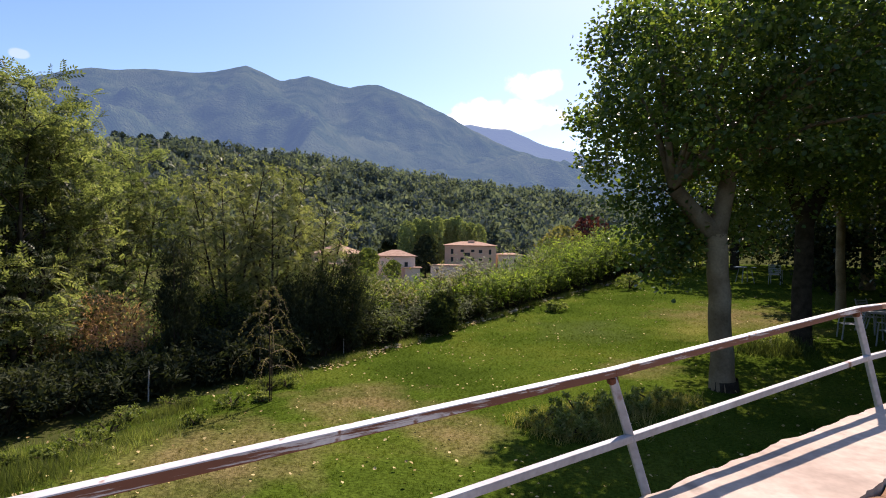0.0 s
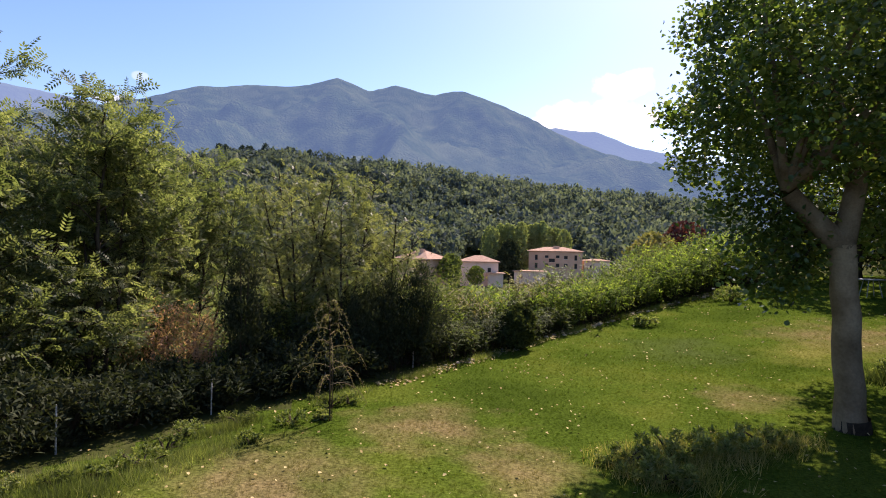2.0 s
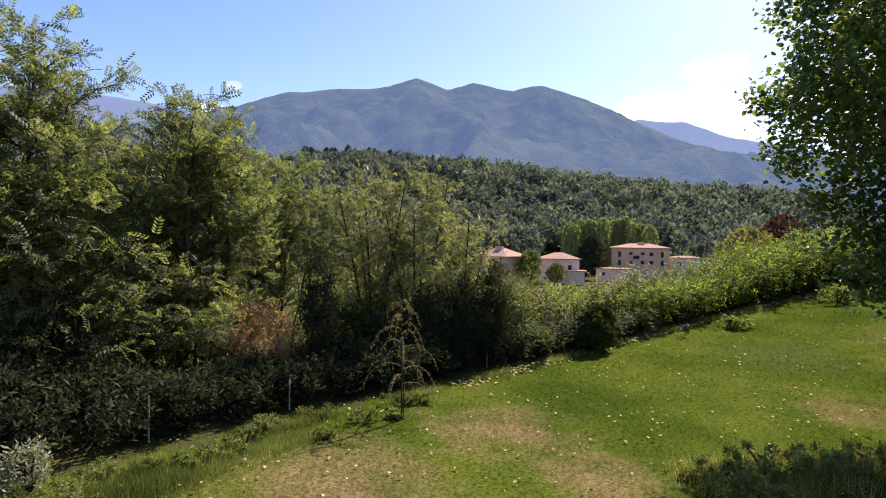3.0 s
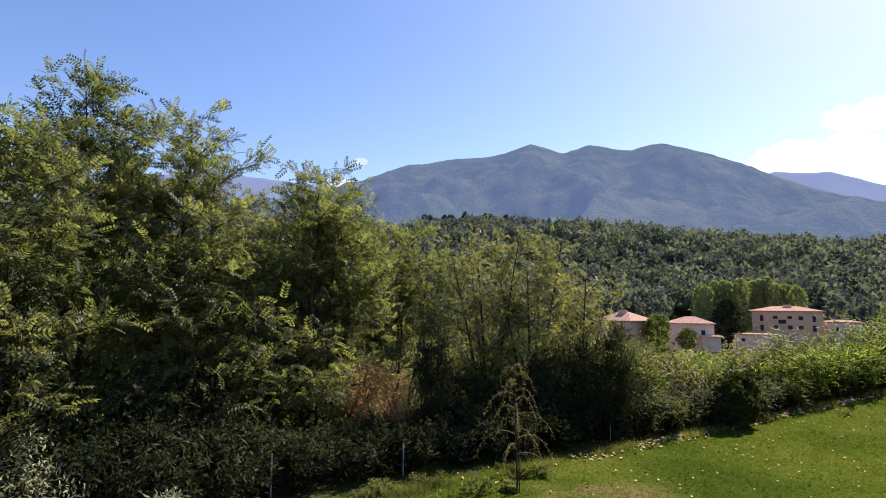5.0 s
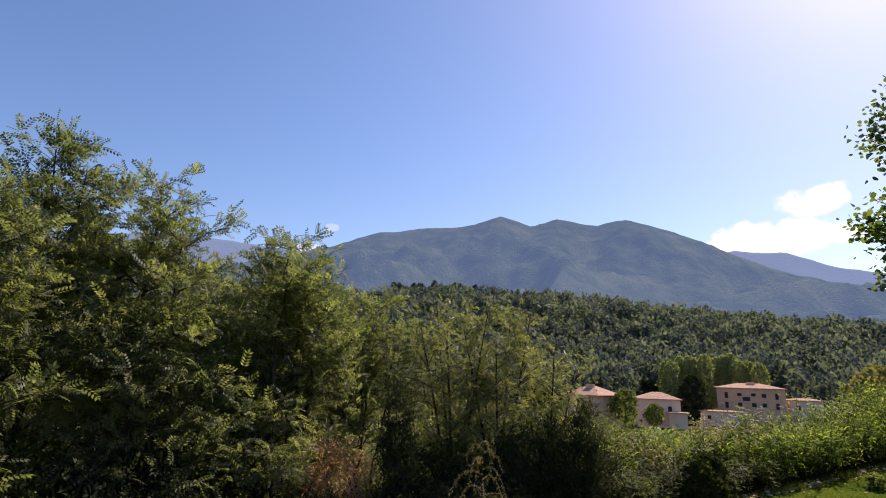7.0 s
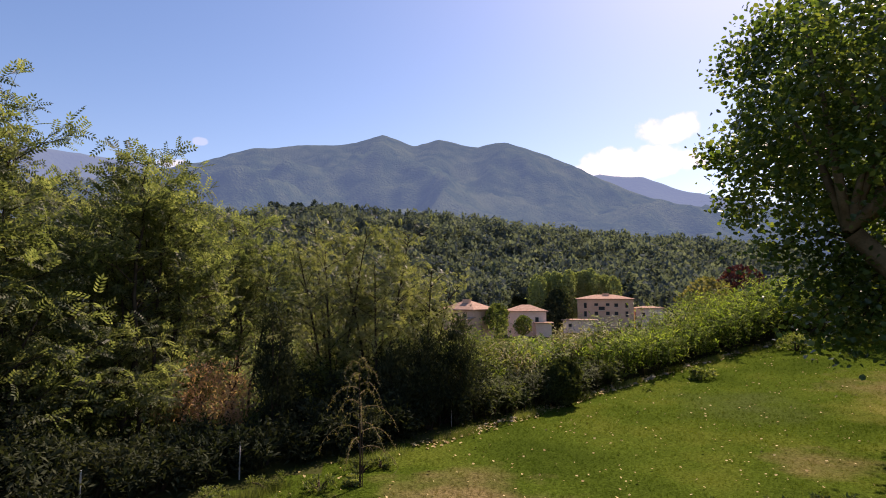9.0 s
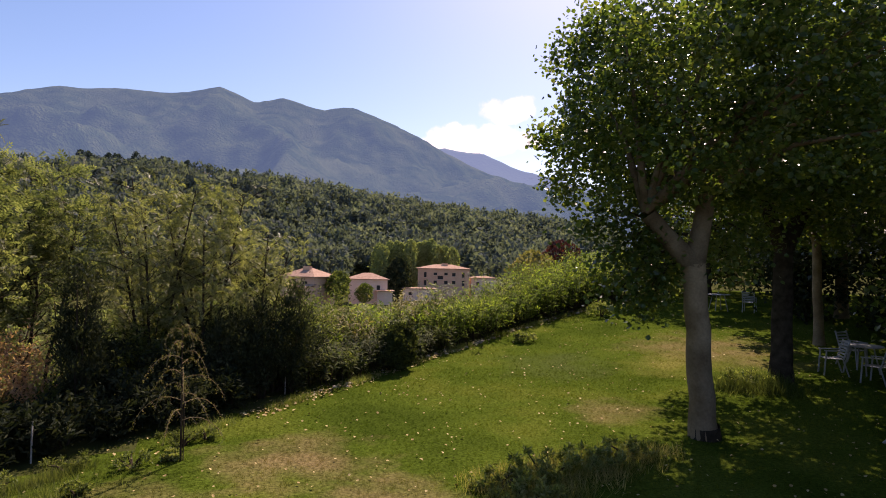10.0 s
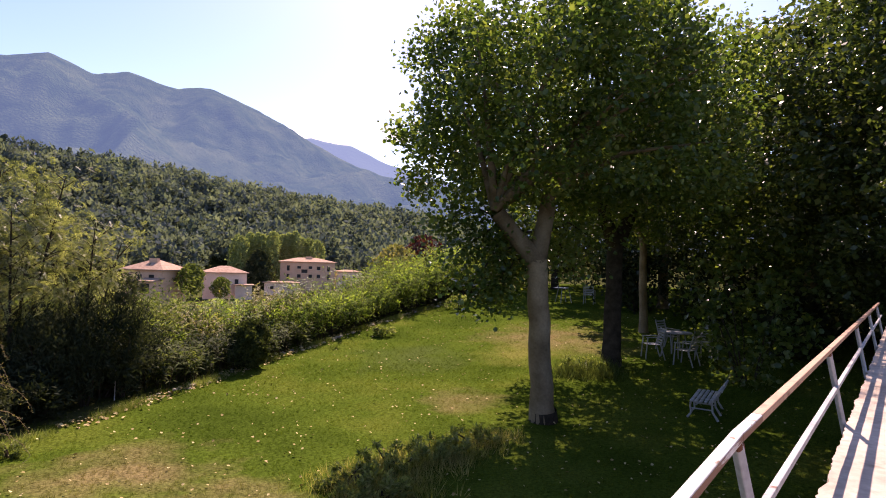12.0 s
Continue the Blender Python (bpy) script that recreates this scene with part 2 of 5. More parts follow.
# Both mountains get their haze as an even blue emission.
MOUNTAIN = material("hazy_mountain_wood", [(0.014, 0.027, 0.012), (0.032, 0.047, 0.020), (0.060, 0.072, 0.032)], 0.016, 0.95, 14.0, 14, spots=((0.062, 0.074, 0.034), 0.0042, 0.50, 0.66), haze_glow=(0.050, 0.081, 0.154, 1.0), specular=0.0, grain=(0.5, 7.0))
FAR_RIDGE = material("hazy_ridge_wood", [(0.01, 0.02, 0.01), (0.03, 0.04, 0.018)], 0.004, 0.95, 8.0, 10, haze_glow=(0.125, 0.175, 0.30, 1.0), specular=0.0)
WILLOW_LEAF = material("willowy_leaf", [(0.105, 0.122, 0.056), (0.168, 0.185, 0.084), (0.255, 0.262, 0.13)], 0.5, 0.5, translucent=0.46, island=True, specular=0.28)
WEED_LEAF = material("weed_leaf", [(0.09, 0.125, 0.032), (0.15, 0.19, 0.055), (0.25, 0.27, 0.11)], 2.0, 0.6, translucent=0.45, island=True, specular=0.2)
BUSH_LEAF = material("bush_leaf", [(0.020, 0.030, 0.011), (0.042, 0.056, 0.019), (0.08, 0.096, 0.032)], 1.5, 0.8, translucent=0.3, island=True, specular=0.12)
PALE_LEAF = material("pale_leaf", [(0.16, 0.19, 0.12), (0.28, 0.30, 0.20)], 0.8, 0.6, translucent=0.3, island=True)
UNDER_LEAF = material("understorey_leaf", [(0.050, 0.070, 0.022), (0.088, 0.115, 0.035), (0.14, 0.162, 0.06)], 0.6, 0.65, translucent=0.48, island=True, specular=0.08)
STRAW = material("straw_grass", [(0.14, 0.16, 0.04), (0.24, 0.23, 0.08), (0.36, 0.31, 0.14)], 1.5, 0.8, translucent=0.45, island=True, specular=0.1)
SALMON = material("salmon_primer", [(0.34, 0.185, 0.115), (0.45, 0.27, 0.18)], 5, 0.6, 0.002, spots=((0.17, 0.07, 0.04), 5, 0.6, 0.68))
# Pine green paled and cooled, with haze painted into it.
HAZY_FAR_PINE = material("hazy_far_pine", [(0.040, 0.056, 0.052), (0.068, 0.088, 0.078)], 0.05, 0.85, translucent=0.2, island=True, specular=0.0)
STONE = material("stone", [(0.24, 0.20, 0.15), (0.42, 0.36, 0.28)], 5, 0.95, 0.01, random_object=True, specular=0.05)
GALVANISED = material("galvanised_steel", [(0.36, 0.35, 0.33), (0.52, 0.51, 0.48)], 12, 0.7, metal=0.1)
RUSTY_LEAF = material("rust_brown_leaf", [(0.28, 0.16, 0.115), (0.36, 0.22, 0.165), (0.44, 0.29, 0.22)], 1.4, 0.8, translucent=0.55, island=True, specular=0.05)
# Olive crowns, with the same haze put into their colour.
HAZY_OLIVE_FAR = material("hazy_olive_wood", [(0.080, 0.104, 0.086), (0.118, 0.146, 0.118), (0.17, 0.198, 0.155)], 0.07, 0.9, translucent=0.36, specular=0.0, grain=(0.3, 0.5))
GREY_WOOD = material("grey_wood", [(0.30, 0.28, 0.25), (0.46, 0.44, 0.40)], 7, 0.8, 0.003)
WHITE_PLASTIC = material("white_plastic", [(0.26, 0.26, 0.25), (0.34, 0.34, 0.33)], 6, 0.5)

# ---- mesh helpers ----


def part(name, bm, mat, parent=None, label=""):
    """Links a bmesh as one mesh object under a thing."""
    data = bpy.data.meshes.new(name)
    bm.to_mesh(data)
    bm.free()
    data.materials.append(mat)
    ob = new(name, data)
    ob.parent = parent
    if label:
        tagged(ob, label)
    return ob


def array_mesh(name, verts, faces, mat, parent=None, smooth=False, label=""):
    data = bpy.data.meshes.new(name)
    verts = np.asarray(verts, dtype=np.float32)
    faces = np.asarray(faces, dtype=np.int32)
    data.vertices.add(len(verts))
    data.vertices.foreach_set("co", verts.ravel())
    k = faces.shape[1]
    data.loops.add(faces.size)
    data.loops.foreach_set("vertex_index", faces.ravel())
    data.polygons.add(len(faces))
    data.polygons.foreach_set("loop_start", np.arange(0, faces.size, k, dtype=np.int32))
    if smooth:
        data.polygons.foreach_set("use_smooth", np.ones(len(faces), dtype=bool))
    data.update(calc_edges=True)
    data.materials.append(mat)
    ob = new(name, data)
    ob.parent = parent
    if label:
        tagged(ob, label)
    return ob


def empty(name, place, label, category, group="", kind=""):
    ob = new(name)
    ob.location = place
    return tagged(ob, label, category, group, kind)


def box(bm, size, m, bevel=0.0):
    made = bmesh.ops.create_cube(bm, size=1.0, matrix=m @ Matrix.Diagonal((*size, 1)))
    if bevel:
        edges = {e for v in made["verts"] for e in v.link_edges}
        bmesh.ops.bevel(bm, geom=list(edges), offset=bevel, segments=2, affect="EDGES", profile=0.5)


def beam(bm, a, b, w, h, bevel=0.004):
    """A square tube from a to b."""
    a, b = Vector(a), Vector(b)
    turn = (b - a).to_track_quat("X", "Z").to_matrix().to_4x4()
    box(bm, ((b - a).length, w, h), Matrix.Translation((a + b) / 2) @ turn, bevel)


def tube(verts, faces, points, radii, sides=7):
    """A tapered tube along points, added to the lists."""
    start = len(verts)
    points = [Vector(p) for p in points]
    for i, p in enumerate(points):
        d = (points[min(i + 1, len(points) - 1)] - points[max(i - 1, 0)]).normalized()
        side = d.cross(Vector((0.31, 0.95, 0.05))).normalized()
        up = d.cross(side)
        for k in range(sides):
            a = 2 * math.pi * k / sides
            verts.append(p + (side * math.cos(a) + up * math.sin(a)) * radii[i])
    for i in range(len(points) - 1):
        for k in range(sides):
            a, b = start + i * sides + k, start + i * sides + (k + 1) % sides
            faces.append((a, b, b + sides, a + sides))


def turns(rng, n, droop=0.0, up=None):
    """n random rotation matrices; up biases the local z axis."""
    z = rng.normal(size=(n, 3))
    z[:, 2] = np.abs(z[:, 2]) + droop
    if up is not None:
        z = z + up
    z /= np.linalg.norm(z, axis=1)[:, None]
    x = rng.normal(size=(n, 3))
    x -= (x * z).sum(1)[:, None] * z
    x /= np.linalg.norm(x, axis=1)[:, None]
    y = np.cross(z, x)
    return np.stack([x, y, z], axis=2)


def scatter(template_v, template_f, places, rots, sizes):
    """Copies of a small template joined into one vertex and face array."""
    tv, tf = np.asarray(template_v, float), np.asarray(template_f, int)
    n = len(places)
    v = np.einsum("nij,kj->nki", rots, tv) * np.asarray(sizes)[:, None, None] + np.asarray(places)[:, None, :]
    f = tf[None] + (np.arange(n) * len(tv))[:, None, None]
    return v.reshape(-1, 3), f.reshape(-1, tf.shape[1])


BROAD_LEAF = ([(0, -0.1, 0), (0.42, 0.18, 0.08), (0.36, 0.58, 0.04), (0, 0.86, -0.1), (-0.36, 0.58, 0.04), (-0.42, 0.18, 0.08)], [(0, 1, 2, 3), (0, 3, 4, 5)])
OVAL_LEAF = ([(0, 0, 0), (0.36, 0.42, 0.06), (0, 0.95, -0.08), (-0.36, 0.42, 0.06)], [(0, 1, 2, 3)])
SLIM_LEAF = ([(0, 0, 0), (0.15, 0.45, 0.03), (0, 1.0, -0.08), (-0.15, 0.45, 0.03)], [(0, 1, 2, 3)])


def frond_template(pairs=5, leaflet=0.27):
    """A feathered leaf arching along y: paired oval leaflets and one at the tip."""
    v, f = [], []

    def blade(base, tip, half):
        k, (bx, by, bz), (tx, ty, tz) = len(v), base, tip
        dx, dy = tx - bx, ty - by
        n = math.hypot(dx, dy)
        ox, oy = -dy / n * half, dx / n * half
        mx, my, mz = bx + dx * 0.5, by + dy * 0.5, bz + (tz - bz) * 0.5 + 0.02
        v.extend([base, (mx - ox, my - oy, mz), tip, (mx + ox, my + oy, mz)])
        f.append((k, k + 1, k + 2, k + 3))

    for i in range(pairs):
        y = 0.22 + 0.66 * i / (pairs - 1)
        drop = -0.28 * y * y
        for s in (-1, 1):
            blade((0, y, drop), (s * leaflet * 0.86, y + leaflet * 0.42, drop - 0.09), 0.062)
    blade((0, 0.9, -0.227), (0, 1.16, -0.36), 0.062)
    return v, f


FROND = frond_template()


def crown_points(rng, centre, radii, clumps, per, spread, shell=0.55, floor=None):
    """Leaf places gathered in clumps, mostly near the outside of an ellipsoid, with gaps."""
    d = rng.normal(size=(clumps, 3))
    d /= np.linalg.norm(d, axis=1)[:, None]
    r = shell + (1 - shell) * rng.random(clumps) ** 0.6
    c = np.asarray(centre) + d * r[:, None] * np.asarray(radii)
    if floor is not None:
        c = c[c[:, 2] > floor]
    counts = rng.poisson(per, len(c))
    p = np.repeat(c, counts, axis=0)
    return c, p + rng.normal(size=p.shape) * spread


def limbs(rng, base, fork, ends, r0, r1, sides=8, wobble=0.12):
    """Trunk to the fork and limbs on to the ends, as one vertex and face list."""
    v, f = [], []
    base, fork = Vector(base), Vector(fork)
    pts, rad = [], []
    for i in range(9):
        k = i / 8
        pts.append(base.lerp(fork, k) + Vector((rng.normal(), rng.normal(), 0)) * wobble * 0.25 * (0 < i < 8))
        rad.append(r0 * (1.25 - 0.25 * min(1, k * 6)) * (1 - k) + r1 * k)
    tube(v, f, pts, rad, sides + 4)
    for e in ends:
        e = Vector(e)
        mid = fork.lerp(e, 0.45) + Vector((rng.normal(), rng.normal(), abs(rng.normal()))) * wobble * 2
        pts = [fork.lerp(mid, k / 3) for k in range(3)] + [mid.lerp(e, k / 4) for k in range(5)]
        thick = r1 * rng.uniform(0.45, 0.75)
        tube(v, f, pts, [thick * (1 - 0.13 * i) for i in range(8)], sides)
    return v, f


# ---- ground ----
HEDGE = [(-7.5, 3.0), (-6.3, 6.0), (-5.2, 8.1), (-3.6, 11.0), (-2.1, 13.8), (-0.6, 16.4), (1.2, 19.0), (4.6, 23.0), (8.6, 27.2), (12.5, 31.0)]


def hedge_side(x, y):
    """Metres beyond the hedge line, away from the lawn (negative on the lawn)."""
    best, sign = 1e9, 1
    for (ax, ay), (bx, by) in zip(HEDGE, HEDGE[1:]):
        dx, dy = bx - ax, by - ay
        k = max(0, min(1, ((x - ax) * dx + (y - ay) * dy) / (dx * dx + dy * dy)))
        px, py = ax + k * dx, ay + k * dy
        d = math.hypot(x - px, y - py)
        if d < best:
            best = d
            sign = 1 if dx * (y - ay) - dy * (x - ax) > 0 else -1
    return best * sign


def smooth(a, b, x):
    k = max(0.0, min(1.0, (x - a) / (b - a)))
    return k * k * (3 - 2 * k)


def lawn_height(x, y):
    s = 0.64 * x + 0.77 * y - 13
    return -1.5 + 0.085 * 1.5 * math.log1p(math.exp(min(30, s / 1.5)))


HILL = [(-180, 40), (-70, 38), (-40, 48), (-25, 52), (-15, 50), (-4.5, 39.5), (15, 20.5), (30, 12), (60, 14), (180, 40)]


def along(table, b):
    for (a, ya), (c, yc) in zip(table, table[1:]):
        if a <= b <= c:
            k = (b - a) / (c - a)
            return ya + (yc - ya) * k
    return table[-1][1]


def ground_height(x, y):
    r = math.hypot(x, y)
    b = math.degrees(math.atan2(x, y))
    near = lawn_height(x, y) if r < 60 else 0.5
    near = min(near, 0.8)
    z = near * (1 - smooth(25, 90, r)) - 11.0 * smooth(28, 150, r)
    side = hedge_side(x, y) if r < 60 else 20
    if side > 0:
        z -= 3.2 * smooth(1.5, 14, side) * (1 - smooth(60, 120, r)) if y > 6 else 0
    ridge = along(HILL, b)
    z += (ridge + 11 + 6 * noise.noise((x * 0.01, y * 0.01, 0))) * smooth(215, 425, r) * (1 - 0.75 * smooth(480, 1000, r))
    if 40 < r:
        z += 0.8 * noise.noise((x * 0.03, y * 0.03, 3)) * smooth(40, 90, r)
    return z


def build_ground():
    rings = [0.0] + [0.8 * 1.055 ** i for i in range(163)]
    rings = [r for r in rings if r < 4700]
    steps = 220
    v, f, mats = [(0, 0, ground_height(0, 0))], [], []
    for r in rings[1:]:
        for k in range(steps):
            a = 2 * math.pi * k / steps
            x, y = r * math.sin(a), r * math.cos(a)
            v.append((x, y, ground_height(x, y)))
    data = bpy.data.meshes.new("ground")
    for k in range(steps):
        f.append((0, 1 + (k + 1) % steps, 1 + k))
    for i in range(len(rings) - 2):
        o = 1 + i * steps
        for k in range(steps):
            k2 = (k + 1) % steps
            f.append((o + k, o + k2, o + steps + k2, o + steps + k))
    data.from_pydata(v, [], f)
    for m in (LAWN, SCRUB):
        data.materials.append(m)
    for p in data.polygons:
        p.use_smooth = True
        c = p.center
        r = math.hypot(c.x, c.y)
        if r > 60:
            p.material_index = 1
        else:
            side = hedge_side(c.x, c.y)
            p.material_index = 0 if side < 0.15 else 1
    return tagged(new("ground", data), "mown green lawn with dry patches, running out into scrub", "ground", kind="structure")


build_ground()


# ---- mountains ----
RIDGE = [(-85, 6), (-60, 8.0), (-50, 9.3), (-44, 10.2), (-40.5, 11.4), (-37.2, 12.4), (-33, 13.95), (-30, 14.3), (-27.7, 14.68), (-24, 14.9), (-22.3, 15.25), (-19.7, 15.97), (-18, 15.5), (-16.4, 14.92), (-15.2, 15.3), (-13.9, 15.65), (-12, 15.2), (-9.8, 14.84), (-8.3, 15.2), (-7.1, 15.25), (-5, 14.7), (-2.9, 13.9), (0, 12.6), (2.4, 11.3), (6, 9.6), (10, 8.3), (16, 7.2), (25, 5.5), (40, 4), (60, 3)]
RIDGE_FAR = [(-85, 9), (-60, 11), (-52, 12.2), (-46, 12.0), (-41, 11.6), (-36, 9), (-8, 8), (0, 11.2), (2.4, 11.7), (4.5, 11.35), (6.6, 11.15), (8, 10.5), (9.8, 9.67), (13.2, 8.85), (18, 7.5), (30, 6), (60, 4)]


def build_mountain(name, table, r_foot, r_top, mat, label, b0, b1, relief, seed):
    nb, nr = 320, 70
    v, f = [], []
    for i in range(nb + 1):
        b = b0 + (b1 - b0) * i / nb
        top = math.tan(radians(along(table, b))) * r_top
        for j in range(nr + 1):
            k = j / nr * 1.25
            r = r_foot + (r_top - r_foot) * k
            x, y = r * math.sin(radians(b)), r * math.cos(radians(b))
            up = k ** 1.25 if k <= 1 else 1 - (k - 1) * 1.6
            spur = 1 - abs(noise.noise((x * 0.0021 + seed, y * 0.0009, seed))) * 2 + 0.5 * (0.3 - abs(noise.noise((x * 0.0062, y * 0.0025, seed + 4))))
            fine = noise.fractal((x * 0.006, y * 0.004, seed), 1.0, 2.0, 4)
            cut = 4 * k * (1 - k) if k < 1 else 0
            z = 5 + top * up + relief * cut * (spur - 0.6) + relief * 0.34 * fine * min(1, cut * 1.5) + 5 * noise.fractal((b * 0.9, k * 3, seed), 1.0, 2.0, 4) * (k > 0.8)
            v.append((x, y, z))
    for i in range(nb):
        for j in range(nr):
            a = i * (nr + 1) + j
            f.append((a, a + 1, a + nr + 2, a + nr + 1))
    ob = array_mesh(name, v, f, mat, smooth=True)
    return tagged(ob, label, "mountain", kind="structure")


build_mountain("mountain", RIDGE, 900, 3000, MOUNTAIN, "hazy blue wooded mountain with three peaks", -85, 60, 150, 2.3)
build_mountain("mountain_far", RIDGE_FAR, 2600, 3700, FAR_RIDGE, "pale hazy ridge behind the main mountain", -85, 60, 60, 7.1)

# ---- terrace, parapet and railing ----
U, V = Vector((0.8275, 0.5616, 0)), Vector((0.5616, -0.8275, 0))


def uv(u, v, z):
    return U * u + V * v + Vector((0, 0, z))


def slab(name, u0, u1, v0, v1, z0, z1, mat, bevel=0.0, cuts=0, rough=0.0, seed=0):
    bm = bmesh.new()
    m = Matrix((U, V, Vector((0, 0, 1)))).transposed().to_4x4()
    centre = uv((u0 + u1) / 2, (v0 + v1) / 2, (z0 + z1) / 2)
    bmesh.ops.create_cube(bm, size=1, matrix=Matrix.Translation(centre) @ m @ Matrix.Diagonal((u1 - u0, v1 - v0, z1 - z0, 1)))
    bmesh.ops.recalc_face_normals(bm, faces=bm.faces)
    if cuts:
        long = [e for e in bm.edges if abs((e.verts[0].co - e.verts[1].co).normalized().dot(U)) > 0.9]
        bmesh.ops.subdivide_edges(bm, edges=long, cuts=cuts, use_grid_fill=True)
        for vert in bm.verts:
            w = noise.noise_vector(vert.co * 9 + Vector((seed, 0, 0)))
            w2 = noise.noise_vector(vert.co * 47 + Vector((seed, 5, 0)))
            vert.co += V * (w.y * rough + w2.y * rough * 0.7) + Vector((0, 0, w.z * rough * 0.25))
    data_ob = part(name, bm, mat)
    return data_ob


floor = tagged(slab("terrace_floor", -6, 14, -0.058, 5, -0.3, 0.0, CONCRETE), "pale concrete terrace floor behind the parapet", "floor", kind="structure")
wall = tagged(slab("wall_parapet", -6, 14, -0.505, -0.06, -2.2, 0.80, CONCRETE), "rendered parapet wall of the terrace", "wall", kind="structure")
coping = tagged(slab("coping", -6, 14, -0.51, -0.19, 0.804, 0.845, CONCRETE, cuts=700, rough=0.012), "worn pale concrete coping with ragged edges", "coping", kind="structure")

rubble = tagged(slab("rubble_edge", -6, 14, -0.186, -0.062, 0.802, 0.83, SOIL, cuts=500, rough=0.03, seed=4), "broken brown masonry along the inner edge of the coping", "masonry", kind="structure")
railing = empty("railing", uv(2.85, -0.5, 0.845), "white painted steel railing with rust stains, on the parapet", "railing")
bpy.context.view_layer.update()
BACK = Matrix.Translation(-railing.location)


def rail_part(name, ends, w, h, mat=RAIL_PAINT, label=""):
    bm = bmesh.new()
    for a, b in ends:
        beam(bm, BACK @ a, BACK @ b, w, h)
    return part(name, bm, mat, railing, label)


POSTS = [-4.3, -2.5, -0.65, 1.17, 2.80, 4.95, 7.1, 9.2, 11.3]


def top_z(u):
    """Middle of the top rail: it sags to a weld at the second post and rises to the third."""
    if u < 1.08:
        return 1.165 - 0.031 * (1.08 - u)
    return min(1.165 + 0.052 * (u - 1.08), 1.250) - 0.0033 * max(0, u - 2.72)


def middle_z(u):
    return min(1.040, 0.985 + 0.0335 * (u - 1.08))


RV, MV = -0.592, -0.557


def long_rail(name, stations, v, height, w, h, mat, label=""):
    bm = bmesh.new()
    for a, b in zip(stations, stations[1:]):
        beam(bm, BACK @ uv(a, v, height(a)), BACK @ uv(b, v, height(b)), w, h, 0.003)
    return part(name, bm, mat, railing, label)


long_rail("top_rail", (-5.5, 1.08, 2.72, 2.96), RV, top_z, 0.028, 0.0235, RAIL_STREAKED)
long_rail("top_rail", (2.964, 12), RV, top_z, 0.028, 0.0235, SALMON, "salmon primed rail")
long_rail("middle_rail", (-5.5, 2.72, 12), MV, middle_z, 0.021, 0.022, RAIL_PAINT)
for u in POSTS:
    w = u - 0.09
    rail_part("post", [(uv(u, -0.52, 0.78), uv(w, RV, top_z(w) - 0.013))], 0.024, 0.024)
    rail_part("weld", [(uv(w + 0.004, RV + 0.002, top_z(w) - 0.032), uv(w, RV, top_z(w) - 0.0125))], 0.027, 0.027, RUST, "rusty weld")


# ---- trees ----


def plane_tree(name, base, fork, centre, radii, seed, clumps=420, per=75, leaf=0.15, trunk=0.21, label="plane tree with pale trunk and dense dark green crown", floor=None, mains=(), bark=BARK, shell=0.38, leaf_shape=OVAL_LEAF, leafage=SHADED_PLANE_LEAF):
    rng = np.random.default_rng(seed)
    ob = empty(name, base, label, "tree", "plane trees on the lawn")
    off = np.asarray(base)
    c, p = crown_points(rng, np.asarray(centre) - off, radii, clumps, per, 0.19, shell, floor)
    fork = np.asarray(fork) - off
    high = c[c[:, 2] > fork[2] + 1.5]
    v, f = limbs(rng, (0, 0, -0.05), fork, [], trunk, trunk * 0.85, wobble=0.05)
    forks = [np.asarray(m) - off for m in mains] or [fork + np.array([0.7, 0.1, 1.3]), fork + np.array([-0.6, -0.2, 1.2])]
    array_mesh("trunk", v, f, bark, ob, True)
    for m in forks:
        v, f = [], []
        pts = [Vector(fork).lerp(Vector(m), k / 4 - 0.06) + Vector((0, 0, -0.05 * math.sin(math.pi * k / 4))) for k in range(5)]
        tube(v, f, pts, [trunk * (0.84 - 0.05 * k) for k in range(5)], 10)
        for q in high[rng.permutation(len(high))[:9]]:
            q = Vector(q)
            mid = Vector(m).lerp(q, 0.5) + Vector((0, 0, 0.3))
            tube(v, f, [Vector(m), Vector(m).lerp(mid, 0.6), mid, q], [trunk * 0.38, trunk * 0.27, trunk * 0.18, 0.012], 6)
        array_mesh("limb", v, f, SHADED_LIMB_BARK if bark is BARK else bark, ob, True)
    lv, lf = scatter(*leaf_shape, p, turns(rng, len(p), 0.3), rng.uniform(0.6, 1.2, len(p)) * leaf)
    array_mesh("crown", lv, lf, leafage, ob)
    return ob


GZ = ground_height
first = plane_tree("plane_tree", (5.9, 11.0, -1.5), (5.62, 10.9, 1.75), (6.55, 11.4, 4.6), (3.72, 3.5, 3.2), 11, 710, 84, 0.103, trunk=0.235, floor=4.5, mains=[(4.75, 11.0, 2.7), (5.9, 10.95, 3.1)], leaf_shape=BROAD_LEAF, leafage=PLANE_LEAF)
# Where a trunk takes DARK_BARK, the shade under the crowns is painted in.
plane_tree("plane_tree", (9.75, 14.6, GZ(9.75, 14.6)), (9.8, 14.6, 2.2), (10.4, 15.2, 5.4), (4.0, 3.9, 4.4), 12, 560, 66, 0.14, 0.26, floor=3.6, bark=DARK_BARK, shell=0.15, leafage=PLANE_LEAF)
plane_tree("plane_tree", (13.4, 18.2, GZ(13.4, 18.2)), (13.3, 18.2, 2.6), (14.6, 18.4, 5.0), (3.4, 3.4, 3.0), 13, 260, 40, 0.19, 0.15)
